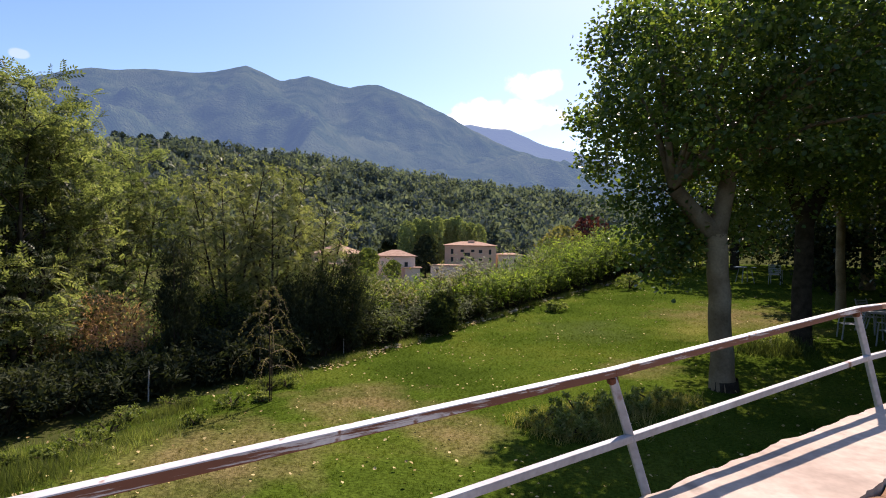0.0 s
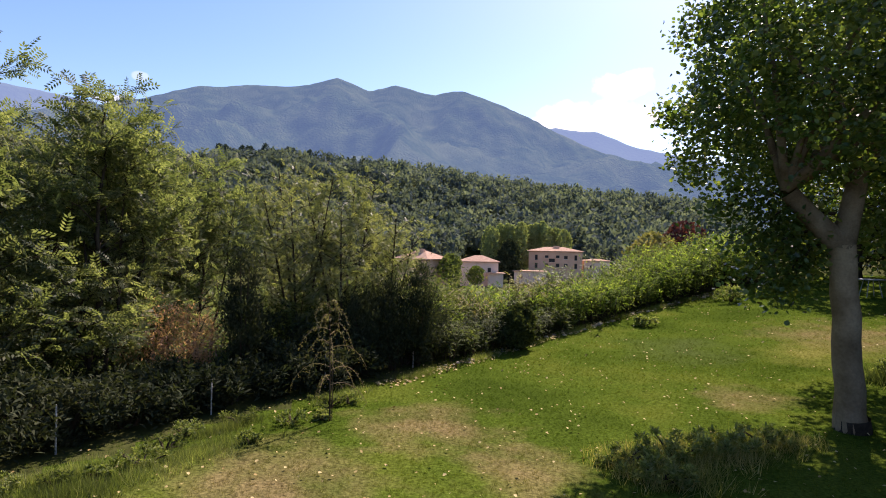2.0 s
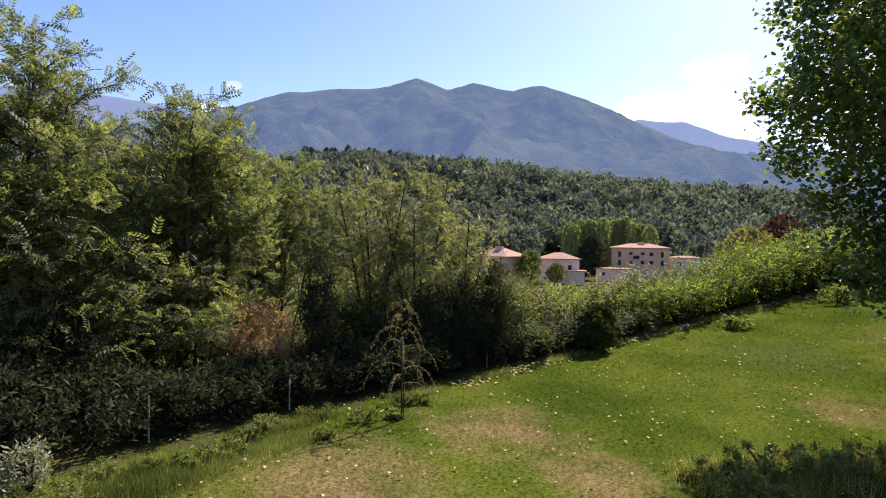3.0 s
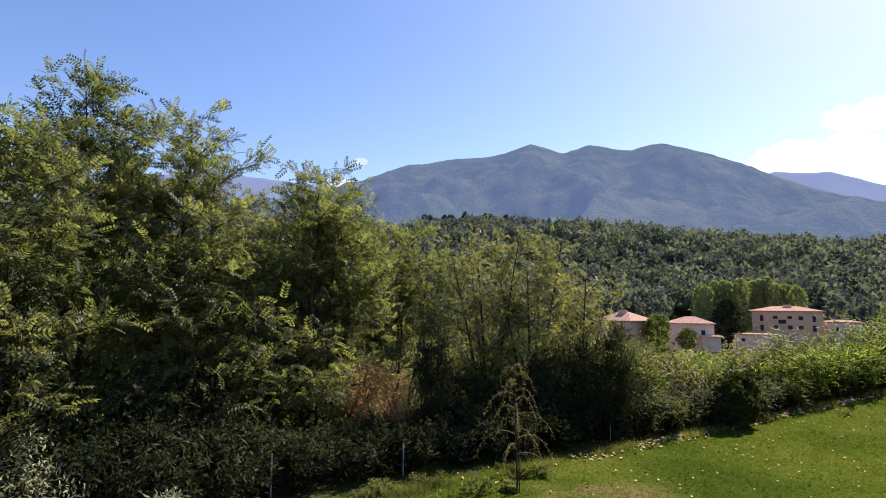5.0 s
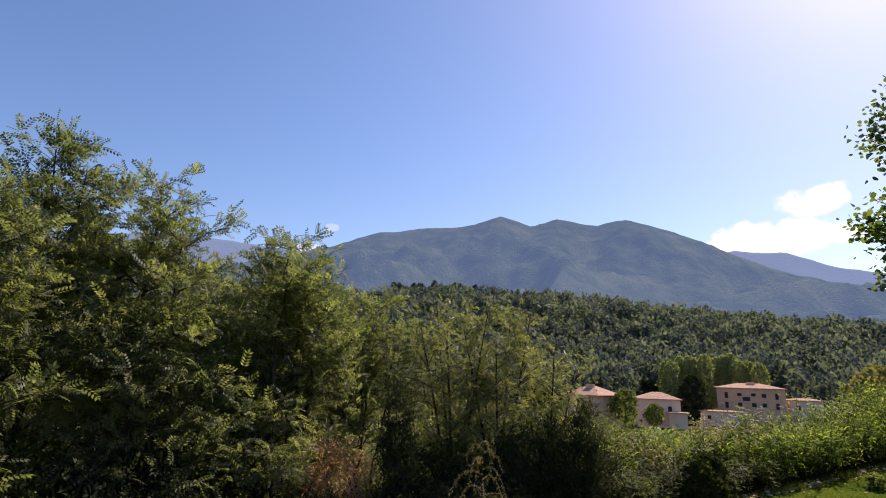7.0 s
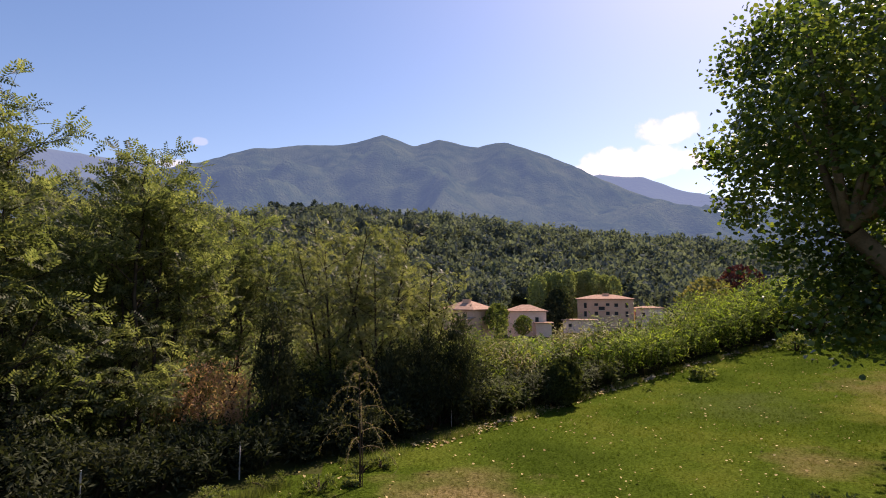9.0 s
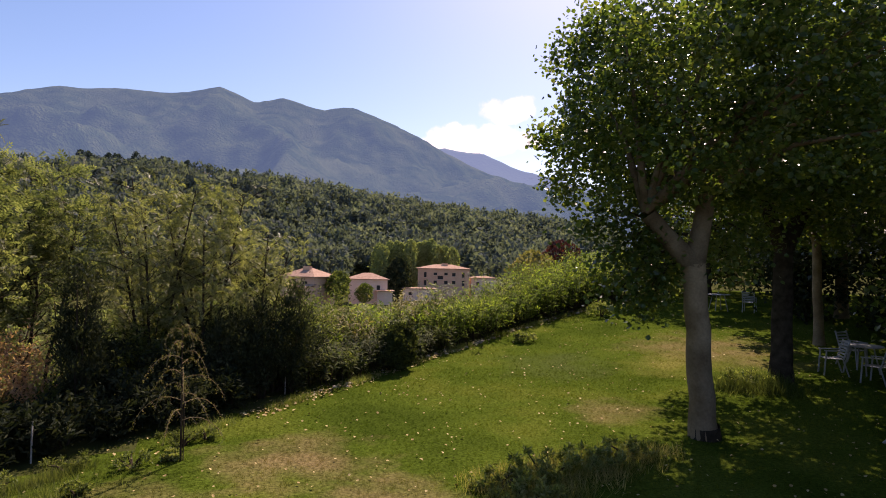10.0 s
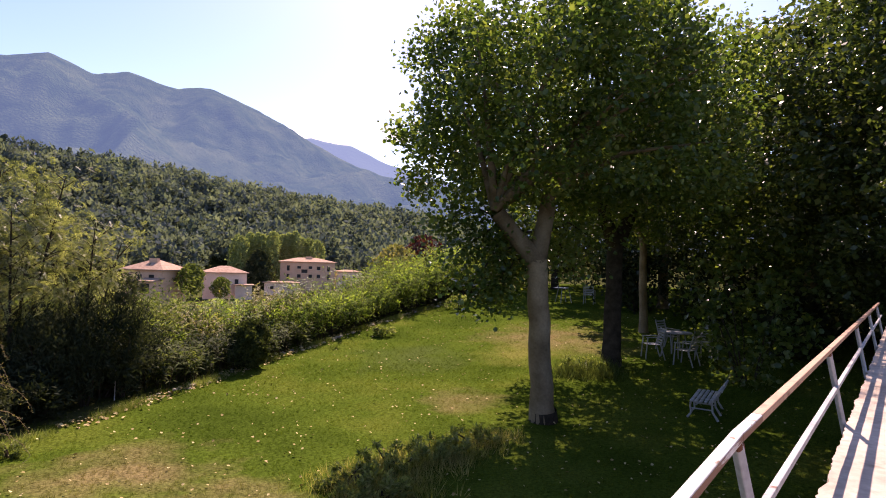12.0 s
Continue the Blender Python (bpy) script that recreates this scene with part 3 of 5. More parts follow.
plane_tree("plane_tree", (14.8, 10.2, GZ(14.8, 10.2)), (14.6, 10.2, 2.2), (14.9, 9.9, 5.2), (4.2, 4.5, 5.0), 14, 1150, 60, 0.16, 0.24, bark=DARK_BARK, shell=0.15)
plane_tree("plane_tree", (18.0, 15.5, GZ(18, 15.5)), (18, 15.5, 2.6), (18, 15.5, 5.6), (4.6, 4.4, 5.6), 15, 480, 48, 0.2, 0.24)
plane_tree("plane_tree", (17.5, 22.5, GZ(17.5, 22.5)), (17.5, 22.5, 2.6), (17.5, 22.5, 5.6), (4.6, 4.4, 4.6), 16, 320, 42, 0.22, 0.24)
# Extra trees added further back, towards the sun, to shade the far lawn.
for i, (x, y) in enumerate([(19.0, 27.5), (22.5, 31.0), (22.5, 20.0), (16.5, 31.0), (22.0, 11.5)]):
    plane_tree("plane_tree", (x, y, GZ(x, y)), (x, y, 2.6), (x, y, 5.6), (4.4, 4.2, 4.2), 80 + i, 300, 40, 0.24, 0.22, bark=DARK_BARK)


def spray(tree, start, end, n, seed, reach=0.3):
    """A hanging leafy branch of a tree, as a part of it."""
    rng = np.random.default_rng(seed)
    off = np.asarray(tree.location)
    a, e = Vector(start) - tree.location, Vector(end) - tree.location
    mid = a.lerp(e, 0.5) + Vector((0, 0, 0.35))
    v, f = [], []
    tube(v, f, [a, mid, e], [0.03, 0.02, 0.006], 5)
    array_mesh("branch", v, f, DARK_BARK, tree, True)
    k = rng.uniform(0.25, 1.05, n)[:, None]
    A, M, E = np.array(a), np.array(mid), np.array(e)
    P = (1 - k) ** 2 * A + 2 * k * (1 - k) * M + k * k * E + rng.normal(size=(n, 3)) * reach * np.array([1, 1, 0.8])
    lv, lf = scatter(*BROAD_LEAF, P, turns(rng, n, 0.3), rng.uniform(0.6, 1.2, n) * 0.105)
    tagged(array_mesh("spray", lv, lf, PLANE_LEAF, tree), kind="stuff")


# A dark sleeve round the trunk imitates the shade at its foot.
v, f = [], []
tube(v, f, [(0, 0, -0.05), (-0.005, 0, 0.12), (-0.025, -0.01, 0.28)], [0.305, 0.288, 0.272], 14)
array_mesh("trunk_foot_shade", v, f, DARK_BARK, first, True, "foot of the trunk, darkened for shade")
for i, (start, end, n, reach) in enumerate([((5.6, 11.1, 2.0), (4.75, 11.35, 0.75), 460, 0.2), ((5.6, 11.1, 2.1), (4.25, 11.4, 1.0), 600, 0.25), ((5.6, 11.1, 2.3), (4.0, 11.5, 1.7), 650, 0.28), ((5.3, 11.2, 2.4), (3.7, 11.5, 2.4), 600, 0.28),
                                           ((5.6, 11.1, 1.8), (4.9, 11.2, 0.95), 380, 0.2), ((5.7, 11.1, 2.2), (6.7, 11.3, 1.5), 480, 0.26), ((5.7, 11.1, 2.2), (7.3, 11.5, 2.2), 480, 0.28)]):
    spray(first, start, end, n, 61 + i, reach)


def locust_tree(name, base, height, spread, seed, fronds=4200, stems=3, leaf=0.30, low=0.25, mat=LOCUST_LEAF, label="slender locust tree with feathery green leaves"):
    """Several thin leaning stems, side branches, and feathered leaves along them."""
    rng = np.random.default_rng(seed)
    ob = empty(name, base, label, "tree", "locust trees beyond the fence")
    v, f, twigs = [], [], []
    for s in range(stems):
        a = rng.uniform(0, 2 * math.pi)
        tip = Vector((math.cos(a) * spread * rng.uniform(0.2, 0.6), math.sin(a) * spread * rng.uniform(0.2, 0.6), height * rng.uniform(0.78, 0.95)))
        if s == 0:
            tip = Vector((0.1, 0.1, height))
        pts = [Vector((0.12 * math.cos(a), 0.12 * math.sin(a), -0.1)).lerp(tip, k / 9) + Vector((rng.normal(), rng.normal(), 0)) * 0.08 * (k > 0) for k in range(10)]
        r = height * 0.010 * rng.uniform(0.7, 1.1)
        tube(v, f, pts, [r * (1 - 0.09 * k) for k in range(10)], 6)
        for b in range(19):
            k = rng.uniform(low, 1.0)
            p = pts[0].lerp(tip, k)
            a2 = rng.uniform(0, 2 * math.pi)
            reach = spread * rng.uniform(0.35, 0.85) * (1.15 - 0.75 * k)
            e = p + Vector((math.cos(a2) * reach, math.sin(a2) * reach, reach * rng.uniform(0.15, 0.75)))
            bend = p.lerp(e, 0.5) + Vector((0, 0, reach * 0.12))
            tube(v, f, [p, bend, e], [r * 0.4 * (1.1 - k * 0.6), r * 0.28 * (1.1 - k * 0.6), 0.006], 5)
            twigs.append((bend, bend.lerp(e, 0.5), e))
            for q in range(4):
                g = rng.uniform(0.3, 0.95)
                o = p.lerp(bend, g * 2) if g < 0.5 else bend.lerp(e, g * 2 - 1)
                a3 = a2 + rng.choice((-1, 1)) * rng.uniform(0.4, 1.3)
                long = rng.uniform(0.35, 0.8) * (0.55 + 0.2 * spread)
                e2 = o + Vector((math.cos(a3) * long, math.sin(a3) * long, long * rng.uniform(0.1, 0.8)))
                tube(v, f, [o, e2], [0.006, 0.003], 3)
                twigs.append((o, o.lerp(e2, 0.5) + Vector((0, 0, 0.05)), e2))
        for q in range(11):
            o = pts[0].lerp(tip, rng.uniform(0.70, 1.0))
            a3, long = rng.uniform(0, 2 * math.pi), rng.uniform(0.35, 0.8)
            e2 = o + Vector((math.cos(a3) * long, math.sin(a3) * long, long * rng.uniform(0.3, 1.1)))
            tube(v, f, [o, e2], [0.006, 0.003], 3)
            twigs += [(o, o.lerp(e2, 0.5), e2)] * 2
        twigs += [(pts[7], pts[8], tip)] * 3
    array_mesh("trunk", v, f, DARK_BARK, ob, True)
    T = np.array([[tuple(q) for q in t] for t in twigs])
    fronds = int(fronds * 0.66)
    pick = np.arange(fronds) % len(T)
    k = (1.0 - 0.85 * rng.random(fronds) ** 1.3)
    k[:len(T)] = 1.0
    k = k[:, None]
    P = (1 - k) ** 2 * T[pick, 0] + 2 * k * (1 - k) * T[pick, 1] + k * k * T[pick, 2]
    ahead = 2 * (1 - k) * (T[pick, 1] - T[pick, 0]) + 2 * k * (T[pick, 2] - T[pick, 1])
    ahead /= np.linalg.norm(ahead, axis=1)[:, None] + 1e-6
    side = np.cross(ahead, [0, 0, 1.0])
    side /= np.linalg.norm(side, axis=1)[:, None] + 1e-6
    hand = np.where(rng.random(fronds) < 0.5, -1.0, 1.0)[:, None] * (k < 0.98)
    y = ahead * 0.6 + side * hand * 0.9 + np.array([0, 0, 0.2]) + rng.normal(size=(fronds, 3)) * 0.5
    y /= np.linalg.norm(y, axis=1)[:, None]
    x = np.cross(y, np.array([0, 0, 0.7]) + rng.normal(size=(fronds, 3)) * 0.9)
    x /= np.linalg.norm(x, axis=1)[:, None]
    rots = np.stack([x, y, np.cross(x, y)], axis=2)
    lv, lf = scatter(*FROND, P, rots, rng.uniform(0.7, 1.2, fronds) * leaf)
    array_mesh("crown", lv, lf, mat, ob)
    return ob


for i, (x, y, top, spread, n) in enumerate([(-10.8, 6.5, 5.7, 2.3, 6400), (-9.8, 8.1, 5.4, 2.2, 6000), (-7.9, 10.0, 4.4, 2.0, 5200), (-12.5, 4.2, 5.7, 2.8, 5600), (-9.3, 4.8, 4.2, 2.2, 4600), (-13.8, 8.6, 5.4, 2.6, 3600),
                                           (-8.5, 11.4, 3.4, 1.6, 3400), (-14.5, 1.0, 5.0, 2.8, 3000), (-8.3, 7.6, 3.2, 1.9, 3800), (-15.5, 5.5, 5.6, 2.8, 3000), (-12.0, 11.0, 4.2, 2.0, 3000), (-9.5, 13.0, 3.8, 2.0, 4400), (-8.6, 14.6, 3.4, 1.9, 4000), (-10.6, 11.6, 4.2, 1.9, 3600)]):
    z = GZ(x, y)
    locust_tree("locust_tree", (x, y, z), top - z, spread, 40 + i, n, 4 + i % 2, low=0.13 if i < 11 else 0.3)


def willowy_tree(base, height, width, seed, n):
    """An open small tree: slender stems, rising twigs and narrow leaves along them."""
    rng = np.random.default_rng(seed)
    ob = empty("willowy_tree", base, "open olive green tree with fine feathery leaves", "tree", "small trees beyond the fence")
    v, f, twigs = [], [], []
    for s in range(5):
        a = s * 1.26 + rng.uniform(-0.3, 0.3)
        tip = Vector((math.cos(a) * width * 0.33, math.sin(a) * width * 0.33, height * rng.uniform(0.8, 1.0)))
        pts = [Vector((0, 0, -0.1)).lerp(tip, k / 6) + Vector((0, 0, 0.12 * math.sin(math.pi * k / 6))) for k in range(7)]
        tube(v, f, pts, [0.045 * (1 - 0.13 * k) for k in range(7)], 6)
        for q in range(26):
            k = rng.uniform(0.22, 1.0)
            p = pts[0].lerp(tip, k)
            a2 = rng.uniform(0, 2 * math.pi)
            reach = width * rng.uniform(0.14, 0.36) * (1.2 - 0.5 * k)
            e = p + Vector((math.cos(a2) * reach, math.sin(a2) * reach, reach * rng.uniform(0.2, 1.1)))
            tube(v, f, [p, p.lerp(e, 0.5) + Vector((0, 0, 0.05)), e], [0.012, 0.008, 0.004], 4)
            twigs.append((tuple(p), tuple(e)))
    array_mesh("trunk", v, f, DARK_BARK, ob, True)
    T = np.array(twigs)
    pick = rng.integers(0, len(T), n)
    k = rng.uniform(0.2, 1.1, n)[:, None]
    P = T[pick, 0] * (1 - k) + T[pick, 1] * k + rng.normal(size=(n, 3)) * 0.07
    lv, lf = scatter(*FROND, P, turns(rng, n, 0.2), rng.uniform(0.6, 1.2, n) * 0.19)
    array_mesh("crown", lv, lf, WILLOW_LEAF, ob)
    return ob


for i, (x, y, top, width, n) in enumerate([(-5.3, 13.6, 3.5, 2.6, 2900), (-4.3, 13.9, 3.2, 2.6, 2900), (-3.4, 14.9, 2.6, 2.2, 2000), (-6.7, 15.8, 3.2, 2.6, 2000)]):
    willowy_tree((x, y, GZ(x, y)), top - GZ(x, y), width, 90 + i, n)


def shrub(name, base, size, seed, mat, leaf, n, shape=SLIM_LEAF, upright=0.0, label="", group="", stems=7, bark=DARK_BARK, category="shrub"):
    rng = np.random.default_rng(seed)
    ob = empty(name, base, label, category, group)
    w, d, h = size
    c, p = crown_points(rng, (0, 0, h * 0.52), (w / 2, d / 2, h * 0.5), max(20, n // 60), 60, min(w, d, h) * 0.10, 0.35, 0.02)
    p[:, 2] = np.abs(p[:, 2])
    v, f = [], []
    for q in c[rng.permutation(len(c))[:stems]]:
        q = Vector(q)
        tube(v, f, [(q.x * 0.15, q.y * 0.15, -0.05), (q.x * 0.5, q.y * 0.5, q.z * 0.55), q], [0.025, 0.017, 0.006], 5)
    tagged(array_mesh("stem", v, f, bark, ob, True), kind="stuff")
    rots = turns(rng, len(p), 0.2)
    if upright:
        y = rots[:, :, 1] + np.array([0, 0, upright])
        y /= np.linalg.norm(y, axis=1)[:, None]
        x = np.cross(y, rots[:, :, 2])
        x /= np.linalg.norm(x, axis=1)[:, None]
        rots = np.stack([x, y, np.cross(x, y)], axis=2)
    lv, lf = scatter(*shape, p, rots, rng.uniform(0.6, 1.25, len(p)) * leaf)
    array_mesh("foliage", lv, lf, mat, ob)
    return ob


def hedge_point(k):
    """A point at k (0 to 1) along the hedge line, and its outward normal."""
    seg = [math.dist(a, b) for a, b in zip(HEDGE, HEDGE[1:])]
    s = k * sum(seg)
    for (a, b), l in zip(zip(HEDGE, HEDGE[1:]), seg):
        if s <= l or b == HEDGE[-1]:
            t = s / l
            dx, dy = (b[0] - a[0]) / l, (b[1] - a[1]) / l
            return a[0] + dx * s, a[1] + dy * s, -dy, dx
        s -= l


LONG_LEAF = ([(-0.05, 0, 0), (0.05, 0, 0), (0.10, 0.45, 0.07), (-0.10, 0.45, 0.07), (0, 1.0, -0.16)], [(0, 1, 2), (0, 2, 3), (3, 2, 4)])


def cane_shrub(name, base, size, seed, mat, label, group, shoots=80, leaves=17, leaf=0.21):
    """Many upright shoots, arching out at the top, with long leaves up their length."""
    rng = np.random.default_rng(seed)
    ob = empty(name, base, label, "shrub", group)
    w, d, h = size
    foot = rng.uniform(-0.5, 0.5, (shoots, 2)) * np.array([w, d])
    lean = rng.normal(size=(shoots, 2)) * 0.22
    tall = h * rng.uniform(0.62, 1.18, shoots)
    v, f = [], []
    for (x, y), (lx, ly), t in zip(foot, lean, tall):
        tube(v, f, [(x, y, -0.05), (x + lx * 0.3 * t, y + ly * 0.3 * t, t * 0.55), (x + lx * t, y + ly * t, t)], [0.008, 0.006, 0.002], 3)
    tagged(array_mesh("cane", v, f, DARK_BARK, ob, True), kind="stuff")
    n = shoots * leaves
    pick = np.repeat(np.arange(shoots), leaves)
    k = rng.uniform(0.12, 1.0, n) ** 0.75
    P = np.column_stack([foot[pick] + lean[pick] * (tall[pick] * k ** 1.7)[:, None], tall[pick] * k])
    a = rng.uniform(0, 2 * math.pi, n)
    y = np.column_stack([np.cos(a), np.sin(a), rng.uniform(-0.2, 0.9, n)])
    y /= np.linalg.norm(y, axis=1)[:, None]
    x = np.cross(y, np.array([0, 0, 1.0]) + rng.normal(size=(n, 3)) * 0.25)
    x /= np.linalg.norm(x, axis=1)[:, None]
    lv, lf = scatter(*LONG_LEAF, P, np.stack([x, y, np.cross(x, y)], axis=2), rng.uniform(0.6, 1.2, n) * leaf)
    array_mesh("foliage", lv, lf, mat, ob)
    return ob


rng0 = random.Random(5)
for i in range(26):
    k = 0.395 + 0.605 * i / 25
    x, y, nx, ny = hedge_point(k)
    for row in range(2):
        o = 0.75 + row * 1.5 + rng0.uniform(-0.1, 0.2)
        px, py = x + nx * o, y + ny * o
        h = rng0.uniform(1.15, 1.5) + 0.1 * row + 0.8 * smooth(0.62, 1.0, k)
        h *= rng0.uniform(0.82, 1.12)
        leafage = HEDGE_LEAF if row == 0 or i > 13 else (HEDGE_LEAF, WEED_LEAF, HEDGE_LEAF, DRY_LEAF)[i % 4]
        # Darker leaves in the front row imitate shade on the hedge face.
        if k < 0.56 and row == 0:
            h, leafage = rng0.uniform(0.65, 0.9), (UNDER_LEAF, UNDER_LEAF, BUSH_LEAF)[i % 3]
        elif k < 0.56:
            h = rng0.uniform(1.1, 1.5)
        cane_shrub("hedge_shrub", (px, py, GZ(px, py)), (1.8, 1.6, h), 100 + i * 2 + row, leafage, "olive green cane shrub at the lawn edge, darkened for shade" if leafage in (UNDER_LEAF, BUSH_LEAF) else "leafy light green hedge shrub at the lawn edge", "hedge")
for i in range(14):
    k = 0.03 + 0.35 * i / 13
    x, y, nx, ny = hedge_point(k)
    for row in range(2):
        o = 1.12 + row * 1.2 + rng0.uniform(-0.15, 0.25)
        px, py = x + nx * o, y + ny * o
        tall = rng0.uniform(0.9, 1.5) + row * 0.5
        if -8.0 < px < -5.2 and 8.5 < py < 12.5:
            tall = 0.8
        # DARK_LEAF is near black here to carry the deep shade under the trees.
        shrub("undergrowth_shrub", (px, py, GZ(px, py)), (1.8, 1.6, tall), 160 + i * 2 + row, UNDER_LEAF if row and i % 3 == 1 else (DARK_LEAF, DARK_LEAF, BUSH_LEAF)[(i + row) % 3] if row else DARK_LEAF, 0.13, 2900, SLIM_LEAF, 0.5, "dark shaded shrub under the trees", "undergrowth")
for i in range(26):
    k = 0.04 + 0.44 * (i % 13) / 12
    x, y, nx, ny = hedge_point(k)
    o = 3.2 + 2.2 * (i // 13) + rng0.uniform(-0.6, 0.6)
    px, py = x + nx * o, y + ny * o
    if -41 < math.degrees(math.atan2(px - 0.4, py - 0.6)) < -28:
        continue
    shrub("understorey_shrub", (px, py, GZ(px, py)), (2.2, 2.0, rng0.uniform(1.7, 2.6) + 0.3 * (i // 13)), 220 + i, UNDER_LEAF, 0.12, 2600, SLIM_LEAF, 0, "loose green shrub between the locust trees", "understorey")
for i, (x, y, h) in enumerate([(-11.6, 20.0, 3.6), (-8.6, 19.5, 3.4), (-14.0, 17.5, 3.6), (-15.5, 13.5, 3.6), (-13.2, 12.4, 2.8), (-5.2, 18.5, 3.0), (-16.5, 9.5, 3.6), (-17.5, 5.0, 3.6), (-17.0, 21.0, 4.2)]):
    shrub("understorey_shrub", (x, y, GZ(x, y) - 0.2), (3.2, 3.0, h), 250 + i, UNDER_LEAF, 0.17, 3000, SLIM_LEAF, 0, "loose green shrub between the locust trees", "understorey")
for i, (x, y, w, h) in enumerate([(-6.4, 5.7, 0.6, 0.55), (-7.4, 4.4, 1.0, 1.65)]):
    shrub("silver_shrub", (x, y, GZ(x, y)), (w, w, h), 260 + 400 * i, PALE_LEAF, 0.08, 900 + 700 * i, SLIM_LEAF, 0.3, "pale silvery shrub at the lawn edge", "silvery shrubs")
# The dark leaf colour also stands in for shade along this edge.
for i, (x, y, h) in enumerate([(12.8, 32, 3.0), (15, 33, 3.2), (17.5, 33.5, 3.4), (20, 33, 3.4), (22.5, 31.5, 3.4), (24.5, 29, 3.4), (25.5, 26, 3.4), (26, 23, 3.4), (26, 20, 3.2), (25, 17, 3.2), (24, 14, 3.2), (22.5, 11.5, 3.0), (20, 9.5, 3.0), (17.2, 8.2, 2.8), (15.8, 22.0, 2.6), (17.2, 19.6, 2.8), (18.6, 17.2, 2.8), (19.2, 14.6, 2.8), (18.4, 12.2, 2.6), (15.9, 13.6, 1.9)]):
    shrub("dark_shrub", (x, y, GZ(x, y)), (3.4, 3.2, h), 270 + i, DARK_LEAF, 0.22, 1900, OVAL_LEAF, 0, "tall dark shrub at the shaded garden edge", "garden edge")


for i, (x, y, w, h) in enumerate([(-3.5, 13.3, 1.0, 2.1), (-2.95, 13.8, 1.0, 2.2), (-2.4, 14.4, 0.9, 2.6), (-5.5, 11.2, 0.8, 3.1)]):
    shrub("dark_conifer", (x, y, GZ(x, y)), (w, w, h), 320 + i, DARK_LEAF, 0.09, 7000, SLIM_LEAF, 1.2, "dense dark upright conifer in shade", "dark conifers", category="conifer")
shrub("dry_shrub", (-6.9, 11.0, GZ(-6.9, 11.0)), (2.0, 1.5, 1.85), 345, RUSTY_LEAF, 0.085, 7000, SLIM_LEAF, 0.7, "dry rust-brown shrub behind the dark undergrowth", stems=16)

shrub("low_branched_tree", (12.1, 12.2, GZ(12.1, 12.2)), (2.8, 2.6, 4.0), 340, PLANE_LEAF, 0.14, 2600, BROAD_LEAF, 0, "low-branched broad-leaved tree with sunlit leaf edges", category="tree")

# ---- wooded hill ----


def upright_flakes(rng, out):
    """Rotations that hang leaf clumps upright, facing outwards from the crown."""
    n = len(out)
    y = rng.normal(size=(n, 3)) * 0.85 + np.array([0, 0, 0.8])
    y /= np.linalg.norm(y, axis=1)[:, None]
    x = np.cross(y, out + rng.normal(size=(n, 3)) * 0.5)
    x /= np.linalg.norm(x, axis=1)[:, None]
    return np.stack([x, y, np.cross(x, y)], axis=2)


def wood(name, label, count, seed, mat, pick, size, flat=1.0, clumps=34):
    """Many far crowns, each an uneven heap of leaf clumps."""
    rng = np.random.default_rng(seed)
    P, S, R = [], [], []
    made = 0
    while made < count:
        x, y = pick(rng)
        z = GZ(x, y)
        s = rng.uniform(*size)
        d = rng.normal(size=(clumps, 3))
        d /= np.linalg.norm(d, axis=1)[:, None]
        d[:, 2] = np.abs(d[:, 2]) * 1.25 * flat - 0.15
        rr = s * 0.5 * rng.uniform(0.7, 1.05, clumps)
        P.append(np.array([x, y, z + s * 0.45]) + d * rr[:, None])
        S.append(rng.uniform(0.10, 0.22, clumps) * s)
        R.append(upright_flakes(rng, d))
        made += 1
    t = ([(0.42, 0.05, -0.06), (0.05, 0.72, 0.05), (-0.40, -0.05, -0.06), (-0.05, -0.6, 0.05)], [(0, 1, 2, 3)])
    v, f = scatter(*t, np.concatenate(P), np.concatenate(R), np.concatenate(S))
    ob = array_mesh(name, v, f, mat)
    return tagged(ob, label, "woods", kind="stuff")


def hill_spot(rng):
    b = radians(rng.uniform(-50, 20))
    r = 232 + 225 * rng.random() ** 0.8
    if -7 < math.degrees(b) < 6:
        r = max(r, 262 + 20 * rng.random())
    if r > 388 and -36 < math.degrees(b) < -16:
        r = rng.uniform(280, 388)
    return r * math.sin(b), r * math.cos(b)


wood("hill_woods", "dense dark green wood covering the hill", 2900, 7, HAZY_WOOD_FAR, hill_spot, (5.0, 13.0), 1.5, 72)
wood("hill_woods", "lighter olive crowns among the dark hill wood", 1000, 8, HAZY_OLIVE_FAR, hill_spot, (4.5, 11.0), 1.4, 70)


def scrub_spot(rng):
    while True:
        b, r = radians(rng.uniform(-60, 30)), rng.uniform(32, 145)
        x, y = r * math.sin(b), r * math.cos(b)
        if rng.random() < 0.6:
            return x, y


wood("valley_scrub", "low scrub and bushes on the valley slope", 420, 9, POPLAR, scrub_spot, (1.2, 2.6), 0.8, 30)

# ---- houses ----


